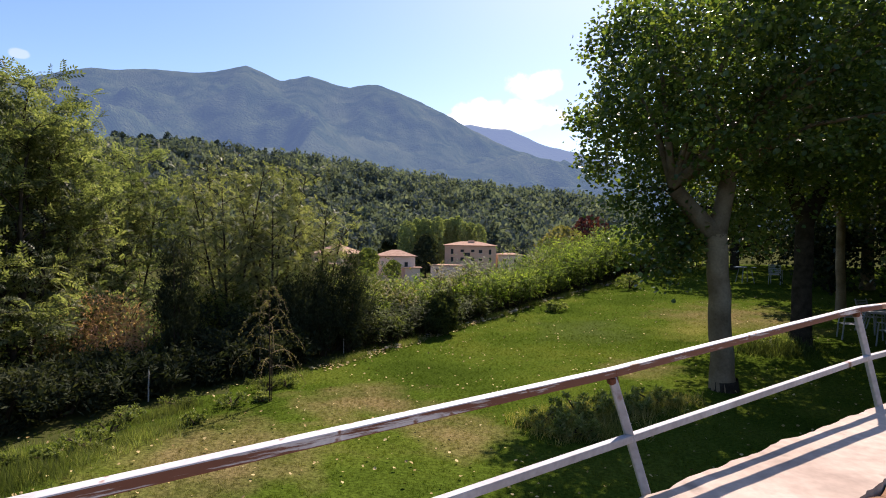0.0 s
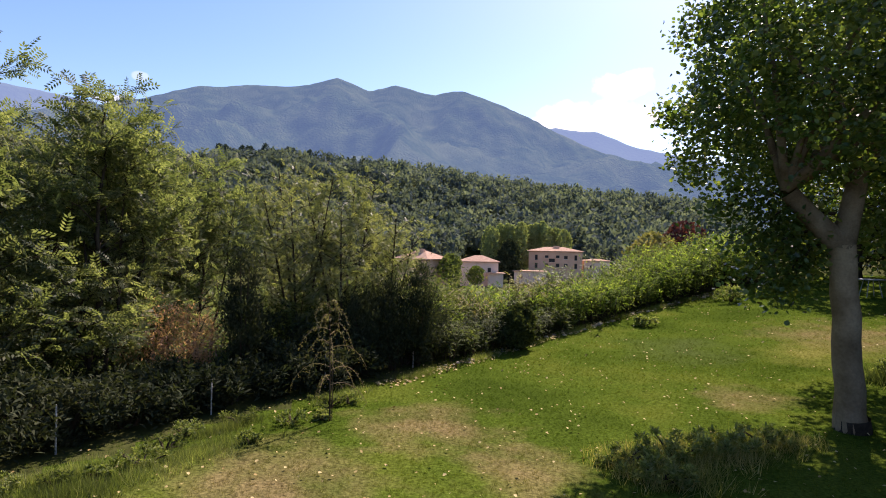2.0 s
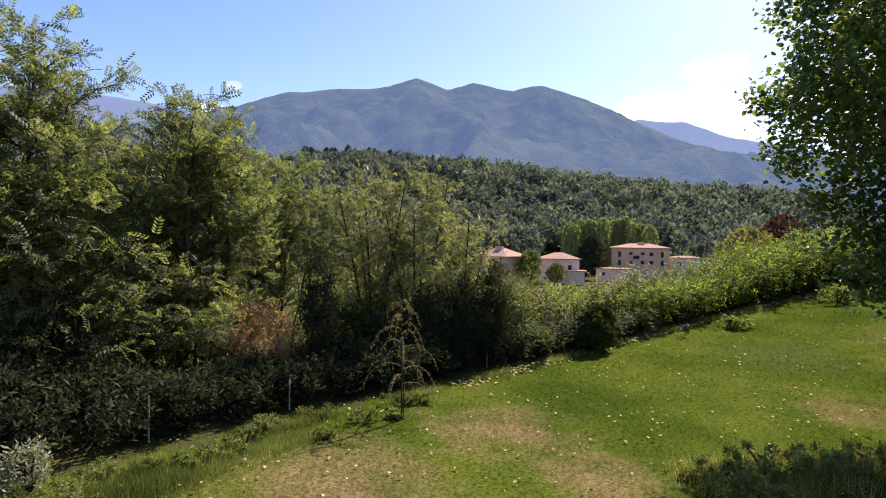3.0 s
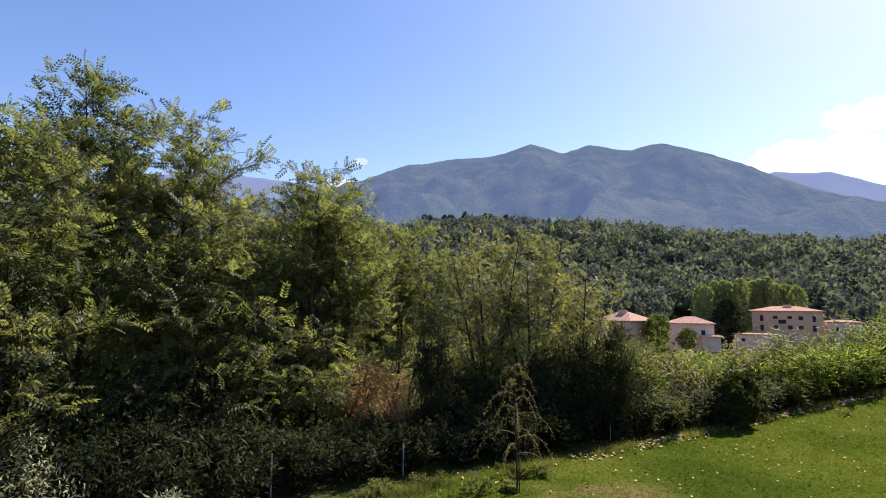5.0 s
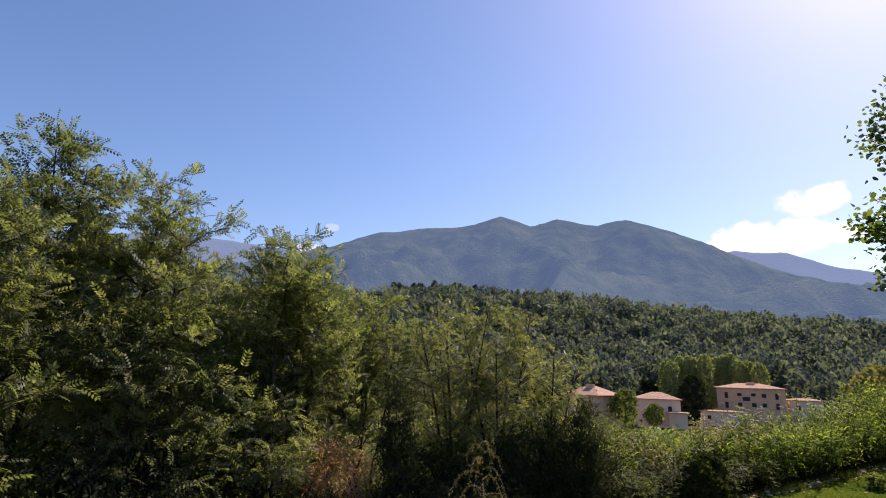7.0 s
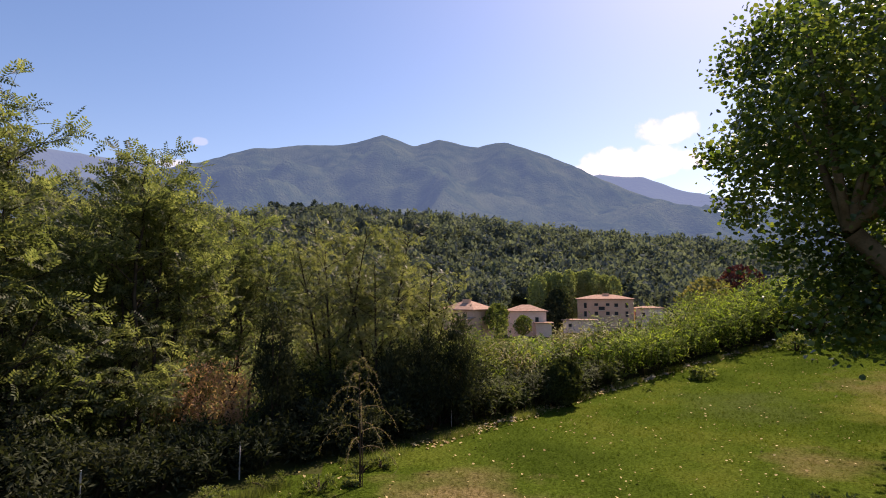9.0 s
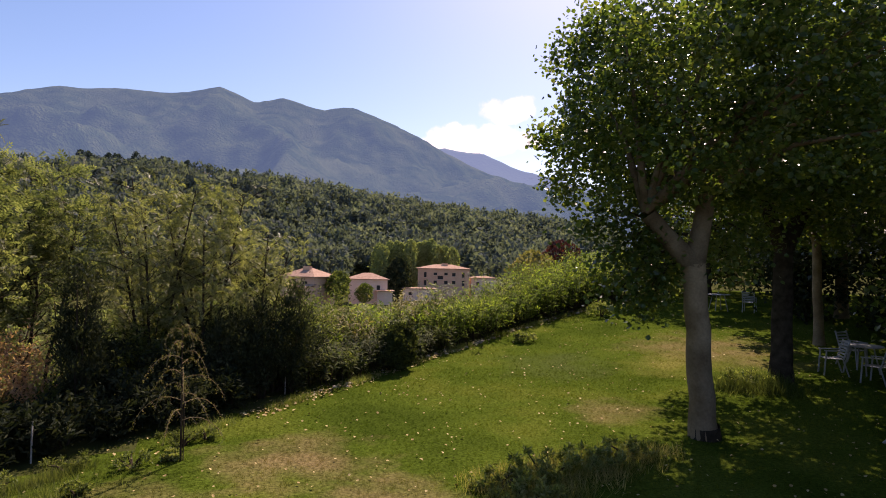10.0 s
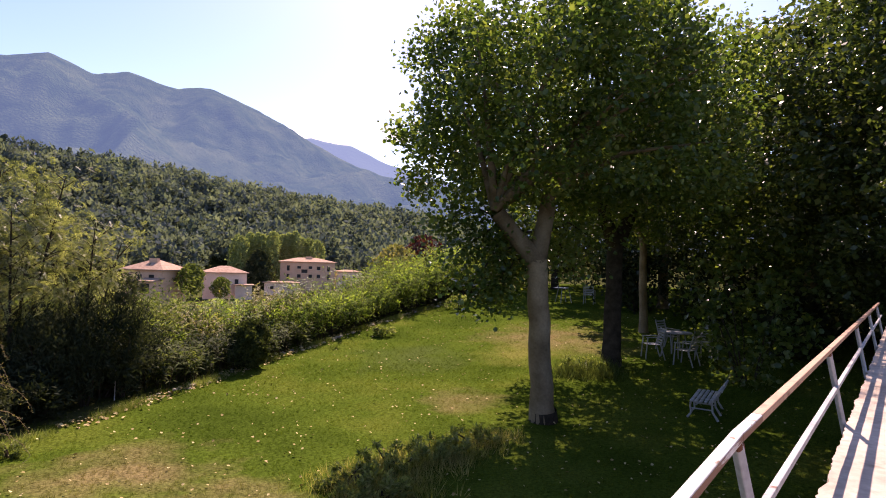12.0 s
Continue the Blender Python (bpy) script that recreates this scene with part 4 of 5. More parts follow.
def house(name, centre, yaw, w, d, h, mat, label, rows=(), roof_h=1.6, chimney=True):
    """Walls, hipped roof with eaves, windows with frame and sill."""
    ob = empty(name, centre, label, "house", "houses in the valley")
    ob.rotation_euler.z = radians(yaw)
    bm = bmesh.new()
    box(bm, (w, d, h), Matrix.Translation((0, 0, h / 2)))
    part("wall", bm, mat, ob)
    bm = bmesh.new()
    e = 0.6
    lo = [bm.verts.new(q) for q in ((-w / 2 - e, -d / 2 - e, h), (w / 2 + e, -d / 2 - e, h), (w / 2 + e, d / 2 + e, h), (-w / 2 - e, d / 2 + e, h))]
    lo2 = [bm.verts.new(q.co + Vector((0, 0, 0.2))) for q in lo]
    k = min(w, d) / 2
    a, b = bm.verts.new((-w / 2 + k, 0, h + roof_h)), bm.verts.new((w / 2 - k, 0, h + roof_h))
    bm.faces.new(lo[::-1])
    for i in range(4):
        bm.faces.new((lo[i], lo[(i + 1) % 4], lo2[(i + 1) % 4], lo2[i]))
    bm.faces.new((lo2[0], lo2[1], b, a))
    bm.faces.new((lo2[1], lo2[2], b))
    bm.faces.new((lo2[2], lo2[3], a, b))
    bm.faces.new((lo2[3], lo2[0], a))
    roof = part("roof", bm, ROOF_TILE, ob)
    if chimney:
        bm = bmesh.new()
        box(bm, (2.2, 1.0, 1.2), Matrix.Translation((0.5, -d * 0.12, h + roof_h * 0.9)))
        part("chimney", bm, mat, roof)
    for (x, z, ww, hh) in rows:
        bm = bmesh.new()
        box(bm, (ww, 0.12, hh), Matrix.Translation((x, -d / 2 - 0.02, z)))
        win = part("window", bm, WINDOW_DARK, ob)
        bm = bmesh.new()
        box(bm, (ww + 0.3, 0.25, 0.12), Matrix.Translation((x, -d / 2 - 0.1, z - hh / 2 - 0.06)))
        part("sill", bm, PALE_STUCCO, win)
    return ob


house("house", (9.7, 206, -11.2), 0, 18.5, 12, 11, STUCCO, "pink stuccoed apartment house with tiled hip roof",
      [(-6.6, 8.9, 0.9, 1.8), (-6.6, 6.0, 0.9, 1.8), (-3.0, 9.2, 1.2, 0.9), (-1.2, 7.9, 2.0, 1.2), (0.8, 9.2, 1.2, 0.9), (3.6, 9.0, 1.2, 1.2), (7.0, 8.9, 0.9, 1.8), (7.0, 6.0, 0.9, 1.8), (3.6, 6.2, 1.2, 1.2), (0.8, 6.2, 1.2, 1.2), (-3.0, 6.2, 1.2, 1.2)])
house("house", (1.0, 193, -11.6), 0, 10.6, 6, 4.6, PALE_STUCCO, "low pale annexe beside the apartment house", [(-3, 3.0, 1, 1)], 0.4, False)
house("house", (24.5, 208, -11.4), 0, 9, 6, 8.0, PALE_STUCCO, "small pale house beside the apartment house", [(-2, 6.0, 1, 1.2), (2, 6.0, 1, 1.2)], 0.8, False)
house("house", (-15, 175, -11.5), 8, 11.5, 9, 7.9, PALE_STUCCO, "cream house with shallow tiled roof", [(-2, 5.5, 1, 1.4), (3, 5.5, 1, 1.4)], 2.0, False)
house("house", (-9.5, 170, -11.5), 8, 4.5, 4, 4.6, PALE_STUCCO, "small shed with a pale flat roof", [], 0.3, False)
pink = house("house", (-29.0, 153, -11.6), -28, 11, 9, 9.0, STUCCO, "pink house with broad tiled roof and a lower porch wing", [(-3.6, 7.2, 1.0, 1.5), (-0.6, 7.2, 1.0, 1.5), (2.6, 7.0, 1.4, 1.9), (-2, 4.0, 1.2, 1.8)], 2.5, True)
bm = bmesh.new()
box(bm, (4.4, 3.2, 6.6), Matrix.Translation((3.4, -6.0, 3.3)))
part("porch_wing", bm, STUCCO, pink)
bm = bmesh.new()
box(bm, (5.2, 4.0, 0.25), Matrix.Translation((3.4, -6.1, 6.85)) @ Matrix.Rotation(radians(9), 4, "X"))
part("porch_roof", bm, ROOF_TILE, pink)
# A solid dark panel on the wing, in place of a shaded recess.
bm = bmesh.new()
box(bm, (2.4, 0.2, 2.2), Matrix.Translation((3.4, -7.58, 4.9)))
part("porch_shade_panel", bm, WINDOW_DARK, pink)
house("house", (-163, 255, GZ(-163, 255) + 1.5), 30, 10, 8, 7.0, STUCCO, "pinkish house among the trees on the hill", [(-3, 5, 1.2, 1.6), (3, 5, 1.2, 1.6)], 2.2, False)
house("house", (-143, 376, GZ(-143, 376) + 1.5), 20, 8, 6, 7.5, PALE_STUCCO, "small white house on the hilltop", [(0, 5, 1.2, 1.6)], 1.0, False)

# ---- far trees that stand out ----


def lone_tree(name, base, width, height, seed, mat, n, leaf, label, category, cone=0.0):
    rng = np.random.default_rng(seed)
    ob = empty(name, base, label, category, category + " group" if category in ("poplar", "pine", "cypress") else "")
    v, f = [], []
    tube(v, f, [(0, 0, -0.3), (0.02 * height, 0, height * 0.4), (0, 0, height * 0.85)], [height * 0.02, height * 0.014, height * 0.004], 7)
    array_mesh("trunk", v, f, DARK_BARK, ob, True)
    z = rng.beta(1.6, 1.3, n)
    a = rng.uniform(0, 2 * math.pi, n)
    lump = 1 + 0.22 * np.sin(a * 3 + z * 9) + 0.12 * np.sin(a * 7 - z * 17)
    prof = (1 - z) ** 0.8 * cone + np.sqrt(np.clip(1 - (2 * z - 1) ** 2, 0, 1)) * (1 - cone)
    r = width / 2 * prof * lump * rng.uniform(0.6, 1.0, n) ** 0.5
    p = np.stack([r * np.cos(a), r * np.sin(a), height * (0.08 + 0.92 * z)], axis=1)
    lv, lf = scatter(*OVAL_LEAF, p, upright_flakes(rng, np.stack([np.cos(a), np.sin(a), 0 * a], axis=1)), rng.uniform(0.6, 1.3, n) * leaf)
    array_mesh("crown", lv, lf, mat, ob)
    return ob


lone_tree("ball_bush", (0.05, 17.0, -1.55), 1.0, 1.42, 301, BUSH_LEAF, 9000, 0.075, "dark rounded clipped evergreen bush at the lawn edge", "bush", 0.0)
lone_tree("dark_conifer", (-6.3, 195, -11.3), 9.5, 14.6, 401, DARK_LEAF, 2600, 1.1, "broad dark conifer beside the apartment house", "conifer", 0.4)
lone_tree("round_tree", (-20.5, 150, -9.5), 6.0, 8.5, 402, UNDER_LEAF, 3000, 0.5, "olive green tree beside the pink house", "tree")
lone_tree("round_tree", (-14.5, 160, -10.5), 4.5, 6.0, 403, UNDER_LEAF, 2400, 0.42, "small olive green tree beside the cream house", "tree")
lone_tree("red_tree", (10.6, 40, GZ(10.6, 40)), 3.2, 3.4 - GZ(10.6, 40), 404, RED_LEAF, 2600, 0.24, "dark red copper-leaved tree behind the hedge", "tree")
lone_tree("yellowing_tree", (8.2, 38, GZ(8.2, 38)), 3.0, 2.6 - GZ(8.2, 38), 405, DRY_LEAF, 2200, 0.24, "yellowing small tree behind the hedge", "tree")
rp = random.Random(12)
for i in range(13):
    x, y = -16 + 2.5 * i + rp.uniform(-0.8, 0.8), 232 + rp.uniform(-4, 5)
    h = 18.5 + 2.5 * math.sin(math.pi * (i + 1) / 14) + rp.uniform(-1, 1)
    lone_tree("poplar", (x, y, GZ(x, y)), 6.5, h, 440 + i, POPLAR, 2600, 0.75, "light green poplar in the grove behind the houses", "poplar", 0.1)
for i, (bearing, w, h) in enumerate([(-21.6, 4.5, 10), (-20.5, 4.0, 11), (-19.4, 3.8, 9), (-19.0, 4.0, 10), (-18.5, 3.6, 9), (-17.9, 3.8, 10)]):
    x, y = 420 * math.sin(radians(bearing)), 420 * math.cos(radians(bearing))
    lone_tree("cypress", (x, y, GZ(x, y)), w + 0.5, h + 5, 410 + i, HAZY_FAR_PINE, 500, 1.2, "dark pointed cypress on the hilltop", "cypress", 0.7)
for i in range(22):
    bearing = -31.2 + 0.42 * i + (i * 37 % 5) * 0.06
    x, y = (428 - 6 * (i % 3)) * math.sin(radians(bearing)), (428 - 6 * (i % 3)) * math.cos(radians(bearing))
    lone_tree("pine", (x, y, GZ(x, y) - 0.5), 8.0, 14.5 + (i * 29 % 5) * 1.3, 420 + i, HAZY_FAR_PINE, 900, 1.1, "tall dark pine on the hilltop", "pine", 0.3)

# ---- sapling and fence ----
sapling = empty("sapling", (-3.07, 9.8, -1.5), "spindly larch sapling with drooping twigs tied to a stake", "tree")
rngs = np.random.default_rng(77)
v, f = [], []
tube(v, f, [(0, 0, -0.05), (-0.01, 0, 0.8), (-0.03, 0.01, 1.5), (-0.05, 0.02, 2.15)], [0.017, 0.014, 0.010, 0.005], 7)
array_mesh("trunk", v, f, DARK_BARK, sapling, True)
bm = bmesh.new()
beam(bm, (0.035, 0.01, -0.1), (0.025, 0.01, 1.05), 0.016, 0.016, 0.003)
part("stake", bm, DARK_BARK, sapling, "thin wooden stake")
twig_points = []
for i in range(19):
    z = 0.62 + 1.45 * i / 18
    a = i * 2.4
    reach = rngs.uniform(0.40, 0.68) * (1.1 - 0.55 * (i / 18) ** 2)
    p0 = Vector((-0.02, 0, z))
    p1 = p0 + Vector((math.cos(a) * reach * 0.6, math.sin(a) * reach * 0.6, 0.20))
    p2 = p0 + Vector((math.cos(a) * reach, math.sin(a) * reach, -0.16 - 0.2 * rngs.random()))
    line = [p0 * (1 - k) ** 2 + p1 * 2 * k * (1 - k) + p2 * k * k for k in (0, 0.2, 0.4, 0.6, 0.8, 1.0)]
    v, f = [], []
    tube(v, f, line, [0.0055, 0.005, 0.0045, 0.004, 0.0035, 0.003], 5)
    for k in range(1, 6):
        q = line[k]
        e = q + Vector((rngs.normal() * 0.04, rngs.normal() * 0.04, -rngs.uniform(0.04, 0.12)))
        tube(v, f, [q, q.lerp(e, 0.5) + Vector((0.01, 0, 0)), e], [0.0035, 0.003, 0.002], 4)
        twig_points += [tuple(q.lerp(e, s)) for s in (0.0, 0.3, 0.7, 1.0)]
        twig_points += [tuple(line[k - 1].lerp(q, s)) for s in (0.25, 0.5, 0.75)]
    array_mesh("branch", v, f, BARK, sapling, True)
P = np.repeat(np.array(twig_points), 2, axis=0) + rngs.normal(size=(len(twig_points) * 2, 3)) * 0.012
lv, lf = scatter(*SLIM_LEAF, P, turns(rngs, len(P), 0.0), rngs.uniform(0.6, 1.2, len(P)) * 0.036)
array_mesh("foliage", lv, lf, DRY_LEAF, sapling)

fence = empty("wire_fence", (-5.2, 9.7, -1.5), "low wire fence on thin steel posts under the trees", "fence")
FENCE = [(-7.4, 5.2), (-6.34, 7.5), (-5.23, 9.65), (-3.95, 11.9), (-2.5, 14.2)]
for x, y in FENCE:
    bm = bmesh.new()
    beam(bm, (x + 5.2, y - 9.7, -0.2), (x + 5.2, y - 9.7, 0.72), 0.020, 0.020, 0.003)
    part("post", bm, GALVANISED, fence)
for h in (0.15, 0.42, 0.7):
    v, f = [], []
    tube(v, f, [(x + 5.2, y - 9.7, h - 0.02 * (i % 2)) for i, (x, y) in enumerate(FENCE)], [0.0013] * len(FENCE), 4)
    array_mesh("wire", v, f, DARK_BARK, fence, True)

# ---- garden furniture ----


def turned(x, y, z, yaw):
    return pose(x, y, z, 0, 0, yaw)


def garden_chair(m):
    ob = empty("garden_chair", (0, 0, 0), "pale slatted garden chair on the shaded lawn", "chair", "garden chairs")
    for x in (-0.23, 0.23):
        bm = bmesh.new()
        beam(bm, (x, -0.25, 0), (x, -0.2, 0.62), 0.03, 0.03)
        part("leg", bm, WHITE_PLASTIC, ob)
        bm = bmesh.new()
        beam(bm, (x, 0.3, 0), (x, 0.16, 0.45), 0.03, 0.03)
        part("leg", bm, WHITE_PLASTIC, ob)
        bm = bmesh.new()
        beam(bm, (x, 0.18, 0.42), (x, 0.32, 0.92), 0.03, 0.03)
        part("back_post", bm, WHITE_PLASTIC, ob)
        bm = bmesh.new()
        beam(bm, (x, -0.24, 0.63), (x, 0.25, 0.65), 0.045, 0.025)
        part("armrest", bm, WHITE_PLASTIC, ob)
    for i in range(6):
        bm = bmesh.new()
        beam(bm, (-0.22, -0.2 + 0.072 * i, 0.43), (0.22, -0.2 + 0.072 * i, 0.43), 0.05, 0.016)
        part("seat_slat", bm, WHITE_PLASTIC, ob)
    for i in range(6):
        k = 0.12 + 0.155 * i
        bm = bmesh.new()
        beam(bm, (-0.22, 0.18 + 0.14 * k, 0.42 + 0.5 * k), (0.22, 0.18 + 0.14 * k, 0.42 + 0.5 * k), 0.016, 0.045)
        part("back_slat", bm, WHITE_PLASTIC, ob)
    ob.matrix_basis = m
    return ob


def on_lawn(x, y, yaw):
    return turned(x, y, GZ(x, y), yaw)


chair = garden_chair(on_lawn(11.35, 14.95, 250))
for x, y, yaw in [(11.75, 14.0, 205), (12.7, 14.3, 120), (12.5, 15.7, 20), (15.0, 24.6, 140)]:
    copy_thing(chair, on_lawn(x, y, yaw))


def garden_table(m):
    ob = empty("garden_table", (0, 0, 0), "round pale garden table on the lawn", "table", "garden tables")
    bm = bmesh.new()
    bmesh.ops.create_cone(bm, cap_ends=True, segments=28, radius1=0.48, radius2=0.48, depth=0.03, matrix=Matrix.Translation((0, 0, 0.725)))
    bmesh.ops.bevel(bm, geom=[e for e in bm.edges if e.calc_face_angle(0) > 1], offset=0.008, segments=2, affect="EDGES")
    part("tabletop", bm, WHITE_PLASTIC, ob)
    for i in range(4):
        a = math.pi / 4 + i * math.pi / 2
        bm = bmesh.new()
        beam(bm, (0.4 * math.cos(a), 0.4 * math.sin(a), 0), (0.25 * math.cos(a), 0.25 * math.sin(a), 0.71), 0.03, 0.03)
        part("leg", bm, WHITE_PLASTIC, ob)
    ob.matrix_basis = m
    return ob


table = garden_table(on_lawn(14.0, 25.3, 0))
copy_thing(table, on_lawn(12.1, 14.9, 20))


def bench(m):
    ob = empty("garden_bench", (0, 0, 0), "weathered pale slatted bench with scrolled legs", "bench")
    for i in range(5):
        bm = bmesh.new()
        beam(bm, (-0.75, -0.2 + 0.1 * i, 0.44), (0.75, -0.2 + 0.1 * i, 0.44), 0.07, 0.028)
        part("seat_slat", bm, GREY_WOOD, ob)
    for i in range(4):
        bm = bmesh.new()
        beam(bm, (-0.75, 0.27 + 0.055 * i, 0.50 + 0.085 * i), (0.75, 0.27 + 0.055 * i, 0.50 + 0.085 * i), 0.026, 0.07)
        part("back_slat", bm, GREY_WOOD, ob)
    for x in (-0.6, 0, 0.6):
        v, f = [], []
        tube(v, f, [(x, -0.3, 0), (x, -0.22, 0.12), (x, -0.24, 0.3), (x, -0.22, 0.42)], [0.03, 0.022, 0.022, 0.026], 8)
        array_mesh("front_leg", v, f, GREY_WOOD, ob, True)
        v, f = [], []
        tube(v, f, [(x, 0.36, 0), (x, 0.24, 0.2), (x, 0.22, 0.42), (x, 0.32, 0.6), (x, 0.45, 0.80)], [0.03, 0.024, 0.026, 0.022, 0.018], 8)
        array_mesh("back_leg", v, f, GREY_WOOD, ob, True)
        bm = bmesh.new()
        beam(bm, (x, -0.23, 0.24), (x, 0.23, 0.24), 0.025, 0.03)
        part("brace", bm, GREY_WOOD, ob)
    ob.matrix_basis = m
    return ob


bench(on_lawn(9.4, 10.6, 222) @ Matrix.Diagonal((0.86, 0.86, 0.82, 1)))

# ---- lawn details ----
BLADES = ([(-0.06, 0, 0), (0.06, 0, 0), (0.12, 0.25, 1.0), (0.2, 0.1, 0), (0.3, 0.05, 0), (0.55, -0.1, 0.8), (-0.25, -0.1, 0), (-0.15, -0.12, 0), (-0.5, -0.35, 0.85), (0.0, -0.3, 0), (0.1, -0.3, 0), (0.05, -0.65, 0.7)],
          [(0, 1, 2), (3, 4, 5), (6, 7, 8), (9, 10, 11)])


STALKS = ([(-0.02, 0, 0), (0.02, 0, 0), (0.12, 0.2, 1.0), (0.16, 0.1, 0), (0.2, 0.08, 0), (0.5, -0.1, 0.8), (-0.2, -0.1, 0), (-0.16, -0.11, 0), (-0.45, -0.3, 0.85), (0.0, -0.25, 0), (0.04, -0.25, 0), (0.05, -0.6, 0.7), (0.3, 0.3, 0), (0.34, 0.29, 0), (0.5, 0.6, 0.6), (-0.3, 0.2, 0), (-0.26, 0.2, 0), (-0.5, 0.45, 0.75)],
          [(0, 1, 2), (3, 4, 5), (6, 7, 8), (9, 10, 11), (12, 13, 14), (15, 16, 17)])


def upright_turns(rng, n, lean=0.25):
    z = rng.normal(size=(n, 3)) * lean
    z[:, 2] = 1
    return turns(rng, n, 0.0, z * 40)


def grass_patch(name, label, spots, sizes, mat, seed, category="grass", blades=BLADES):
    rng = np.random.default_rng(seed)
    v, f = scatter(*blades, spots, upright_turns(rng, len(spots)), sizes)
    return tagged(array_mesh(name, v, f, mat), label, category, kind="stuff")


def lawn_spots(n, seed, r0, r1):
    rng = random.Random(seed)
    out = []
    while len(out) < n:
        b, r = radians(rng.uniform(-52, 58)), r0 + (r1 - r0) * rng.random() ** 0.8
        x, y = r * math.sin(b), r * math.cos(b)
        if (x * V.x + y * V.y) < -0.7 and hedge_side(x, y) < 0.65:
            out.append((x, y, GZ(x, y) - 0.005))
    return out


near_spots = lawn_spots(42000, 21, 4.5, 17)
grass_patch("lawn_grass", "short mown grass with dry patches", near_spots, np.random.default_rng(1).uniform(0.03, 0.065, 42000), GRASS, 31)
far_spots = lawn_spots(22000, 22, 14, 33)
grass_patch("lawn_grass", "short mown grass with dry patches", far_spots, np.random.default_rng(2).uniform(0.05, 0.085, 22000), GRASS, 32)


def clump(x, y, w, d, h, n, seed, mat=STRAW, yaw=0.0, label="clump of long grass gone to straw"):
    rng = np.random.default_rng(seed)
    p = rng.normal(size=(n, 2)) * np.array([w, d]) * 0.4
    c, s = math.cos(radians(yaw)), math.sin(radians(yaw))
    spots = [(x + a * c - e * s, y + a * s + e * c) for a, e in p]
    spots = [(a, e, GZ(a, e)) for a, e in spots]
    grass_patch("long_grass", label, spots, rng.uniform(0.5, 1.1, n) * h, mat, seed + 500, "long grass", STALKS)


for x, y, w, h, seed in [(8.6, 25.0, 1.7, 0.6, 53), (4.3, 20.4, 0.9, 0.32, 54)]:
    shrub("weed_mound", (x, y, GZ(x, y)), (w, w * 0.8, h), seed, WEED_LEAF, 0.11, 1500, SLIM_LEAF, 0.5, "low rounded mound of green weeds at the lawn edge", "weeds on the lawn", category="weeds")
clump(8.7, 14.1, 1.0, 0.8, 0.36, 500, 55, UNDER_LEAF, label="leafy clump of weeds by the tree")
clump(-4.6, 7.4, 0.5, 2.0, 0.2, 260, 56, WEED_LEAF, -28, "pale green weeds at the lawn edge")
clump(-4.7, 7.6, 0.5, 2.0, 0.15, 700, 58, UNDER_LEAF, -28, "green weeds at the lawn edge")
clump(-5.2, 6.2, 0.7, 1.2, 0.22, 700, 57, UNDER_LEAF, -28, "mixed weeds at the lawn edge")
for i in range(12):
    k = 0.12 + 0.8 * i / 11
    x, y, nx, ny = hedge_point(k)
    clump(x - nx * 0.15, y - ny * 0.15, 0.9, 0.25, 0.2, 260, 70 + i, UNDER_LEAF if i % 2 else WEED_LEAF, math.degrees(math.atan2(-nx, ny)), "weeds along the lawn edge")

for i, (x, y, w, d, h) in enumerate([(1.7, 8.7, 1.1, 0.8, 0.26), (2.5, 9.1, 1.3, 0.9, 0.34), (3.3, 9.5, 1.2, 0.8, 0.3), (4.1, 10.0, 1.0, 0.7, 0.26), (8.6, 14.2, 1.2, 0.9, 0.5), (2.1, 8.2, 1.0, 0.7, 0.3)]):
    shrub("weed_clump", (x, y, GZ(x, y)), (w, d, h), 600 + i, WEED_LEAF, 0.085, 1100, SLIM_LEAF, 0.7, "leafy clump of tall weeds on the lawn", "weeds on the lawn", category="weeds")
    clump(x + 0.2, y + 0.1, w * 0.8, d * 0.8, h * 0.9, 240, 620 + i, UNDER_LEAF if i == 4 else STRAW, label="green clump of weeds by the tree" if i == 4 else "clump of long grass gone to straw")

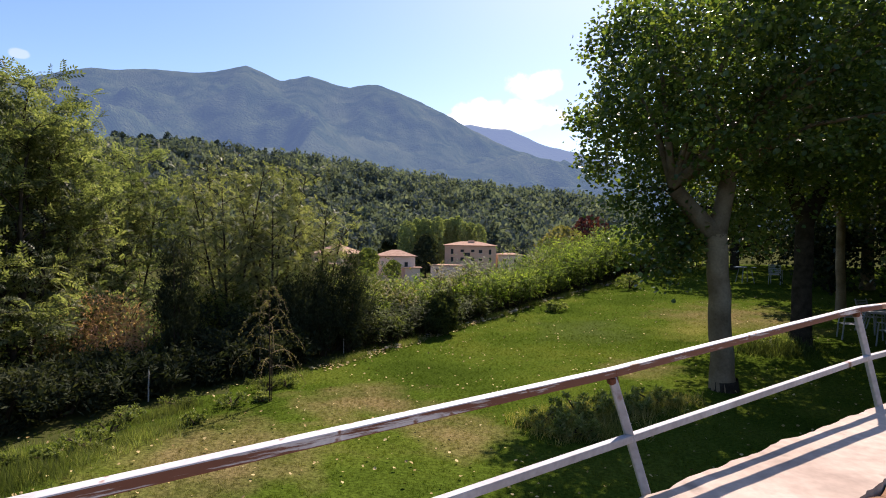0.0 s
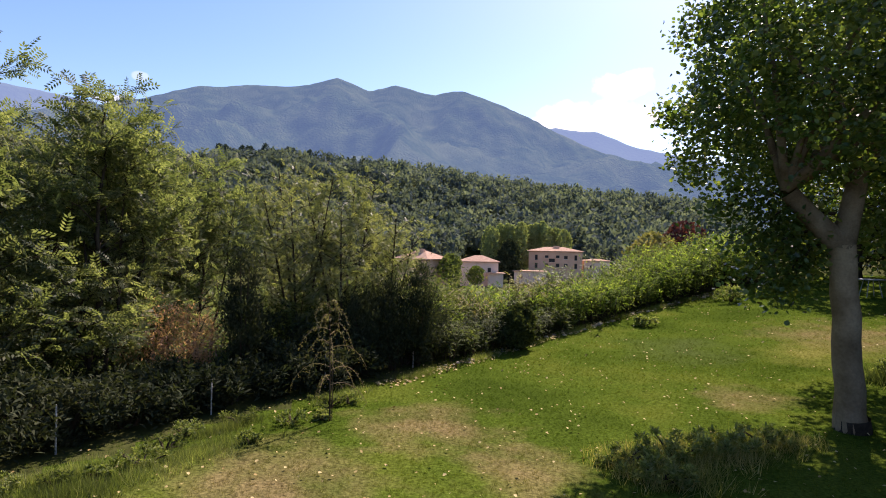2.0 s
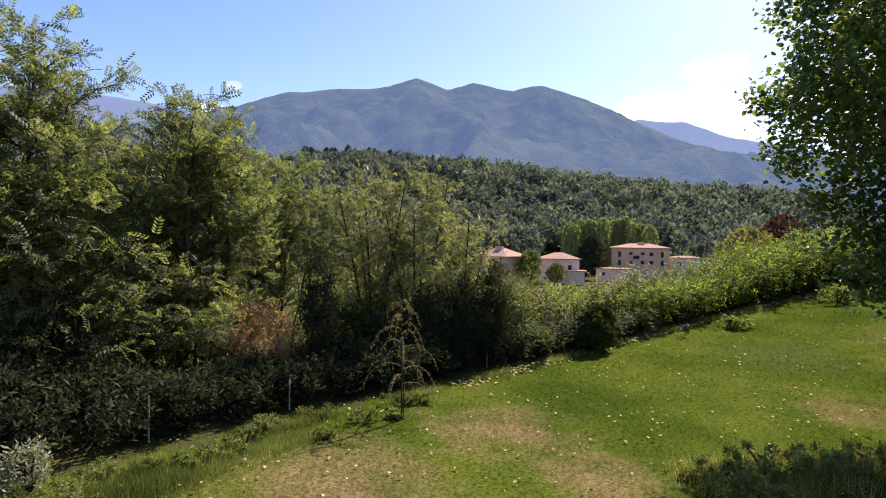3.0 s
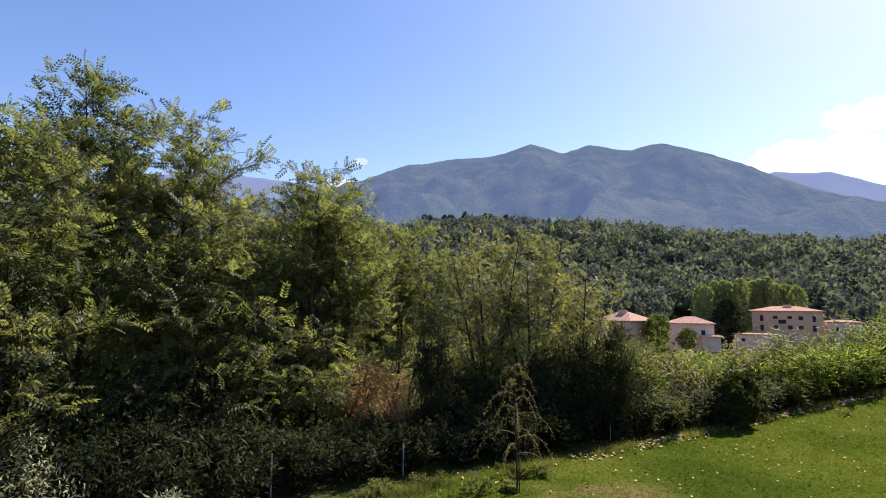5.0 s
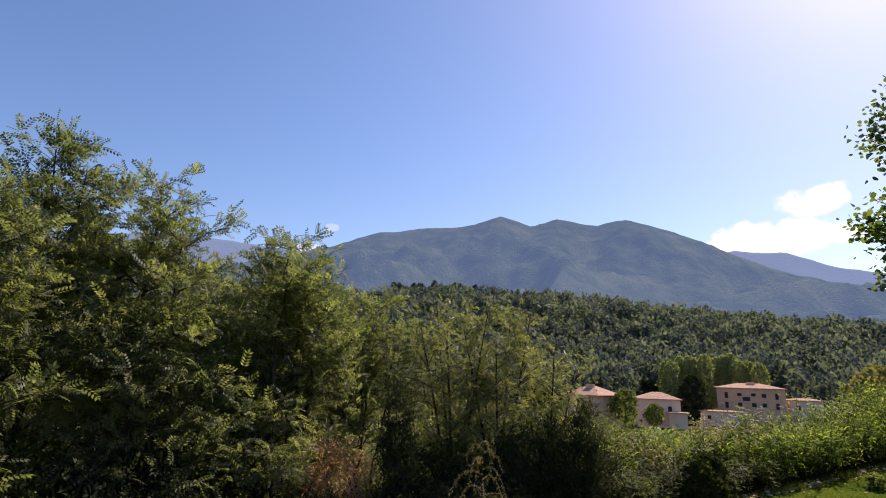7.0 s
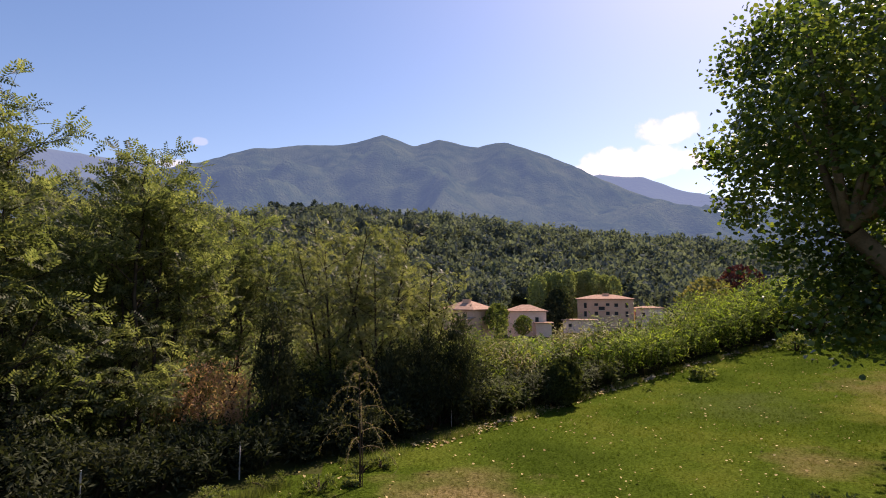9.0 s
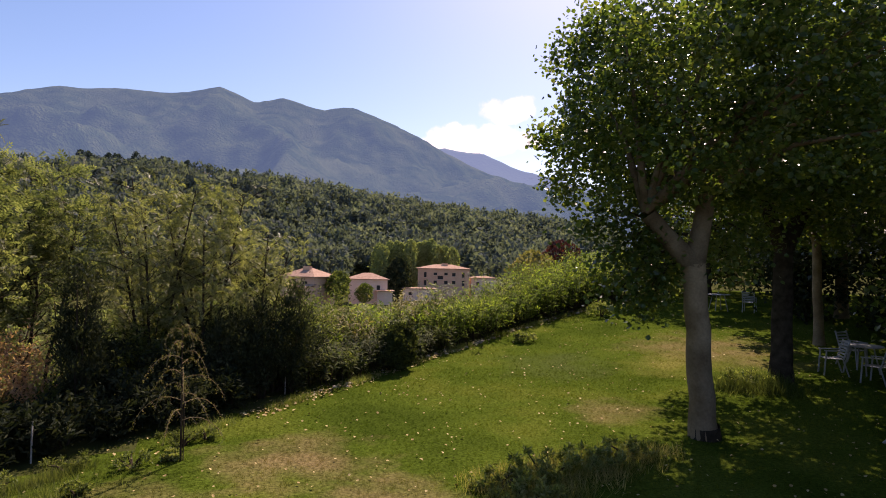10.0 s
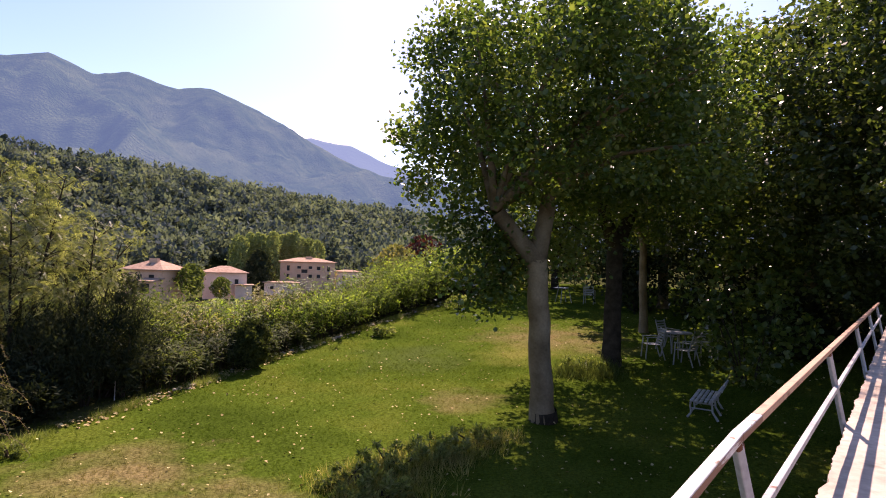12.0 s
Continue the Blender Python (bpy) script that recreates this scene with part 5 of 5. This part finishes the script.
rweed = random.Random(15)
for i in range(18):
    x, y, nx, ny = hedge_point(0.02 + 0.24 * i / 17)
    o = rweed.uniform(-1.0, 0.1)
    px, py, h = x + nx * o, y + ny * o, rweed.uniform(0.14, 0.28)
    w = h * rweed.uniform(2.2, 3.6)
    shrub("edge_weed", (px, py, GZ(px, py)), (w, w * 0.8, h), 700 + i, (WEED_LEAF, UNDER_LEAF, WEED_LEAF)[i % 3], 0.05, 420, SLIM_LEAF, 0.6, ("light green weed at the lawn edge", "olive green weed at the lawn edge", "light green weed at the lawn edge")[i % 3], "weeds at the lawn edge", category="weeds")

rlit = random.Random(16)
litter = []
for i in range(1500):
    x, y, nx, ny = hedge_point(rlit.uniform(0.3, 0.95))
    o = rlit.gauss(-0.12, 0.16)
    litter.append((x + nx * o, y + ny * o, GZ(x + nx * o, y + ny * o) + 0.03))
rnl = np.random.default_rng(17)
lv, lf = scatter(*BROAD_LEAF, np.array(litter), turns(rnl, len(litter), 2.0), rnl.uniform(0.04, 0.10, len(litter)))
tagged(array_mesh("leaf_litter", lv, lf, FALLEN), "pale dry leaf litter along the foot of the hedge", "leaves", kind="stuff")

fall = lawn_spots(1700, 23, 5, 26)
rngf = np.random.default_rng(3)
lv, lf = scatter(*BROAD_LEAF, np.array(fall) + np.array([0, 0, 0.045]), turns(rngf, len(fall), 2.0), rngf.uniform(0.025, 0.065, len(fall)))
tagged(array_mesh("fallen_leaves", lv, lf, FALLEN), "dry yellow leaves scattered on the lawn", "leaves", kind="stuff")

stone_base = bmesh.new()
bmesh.ops.create_icosphere(stone_base, subdivisions=2, radius=1)
for q in stone_base.verts:
    q.co += q.co * 0.35 * noise.noise(q.co * 1.3)
stone_mesh = bpy.data.meshes.new("edging_stone")
stone_base.to_mesh(stone_mesh)
stone_base.free()
stone_mesh.materials.append(STONE)
rstone = random.Random(9)
for i in range(80):
    x, y, nx, ny = hedge_point(0.36 + 0.5 * i / 79)
    o = rstone.uniform(-0.3, 0.12)
    s = rstone.uniform(0.035, 0.085)
    px, py = x + nx * o, y + ny * o
    ob = new("edging_stone", stone_mesh)
    ob.matrix_basis = pose(px, py, GZ(px, py) + s * 0.2, 0, 0, rstone.uniform(0, 360)) @ Matrix.Diagonal((s * 1.5, s, s * 0.6, 1))
    tagged(ob, "rough pale edging stone along the hedge", "stone", "edging stones")
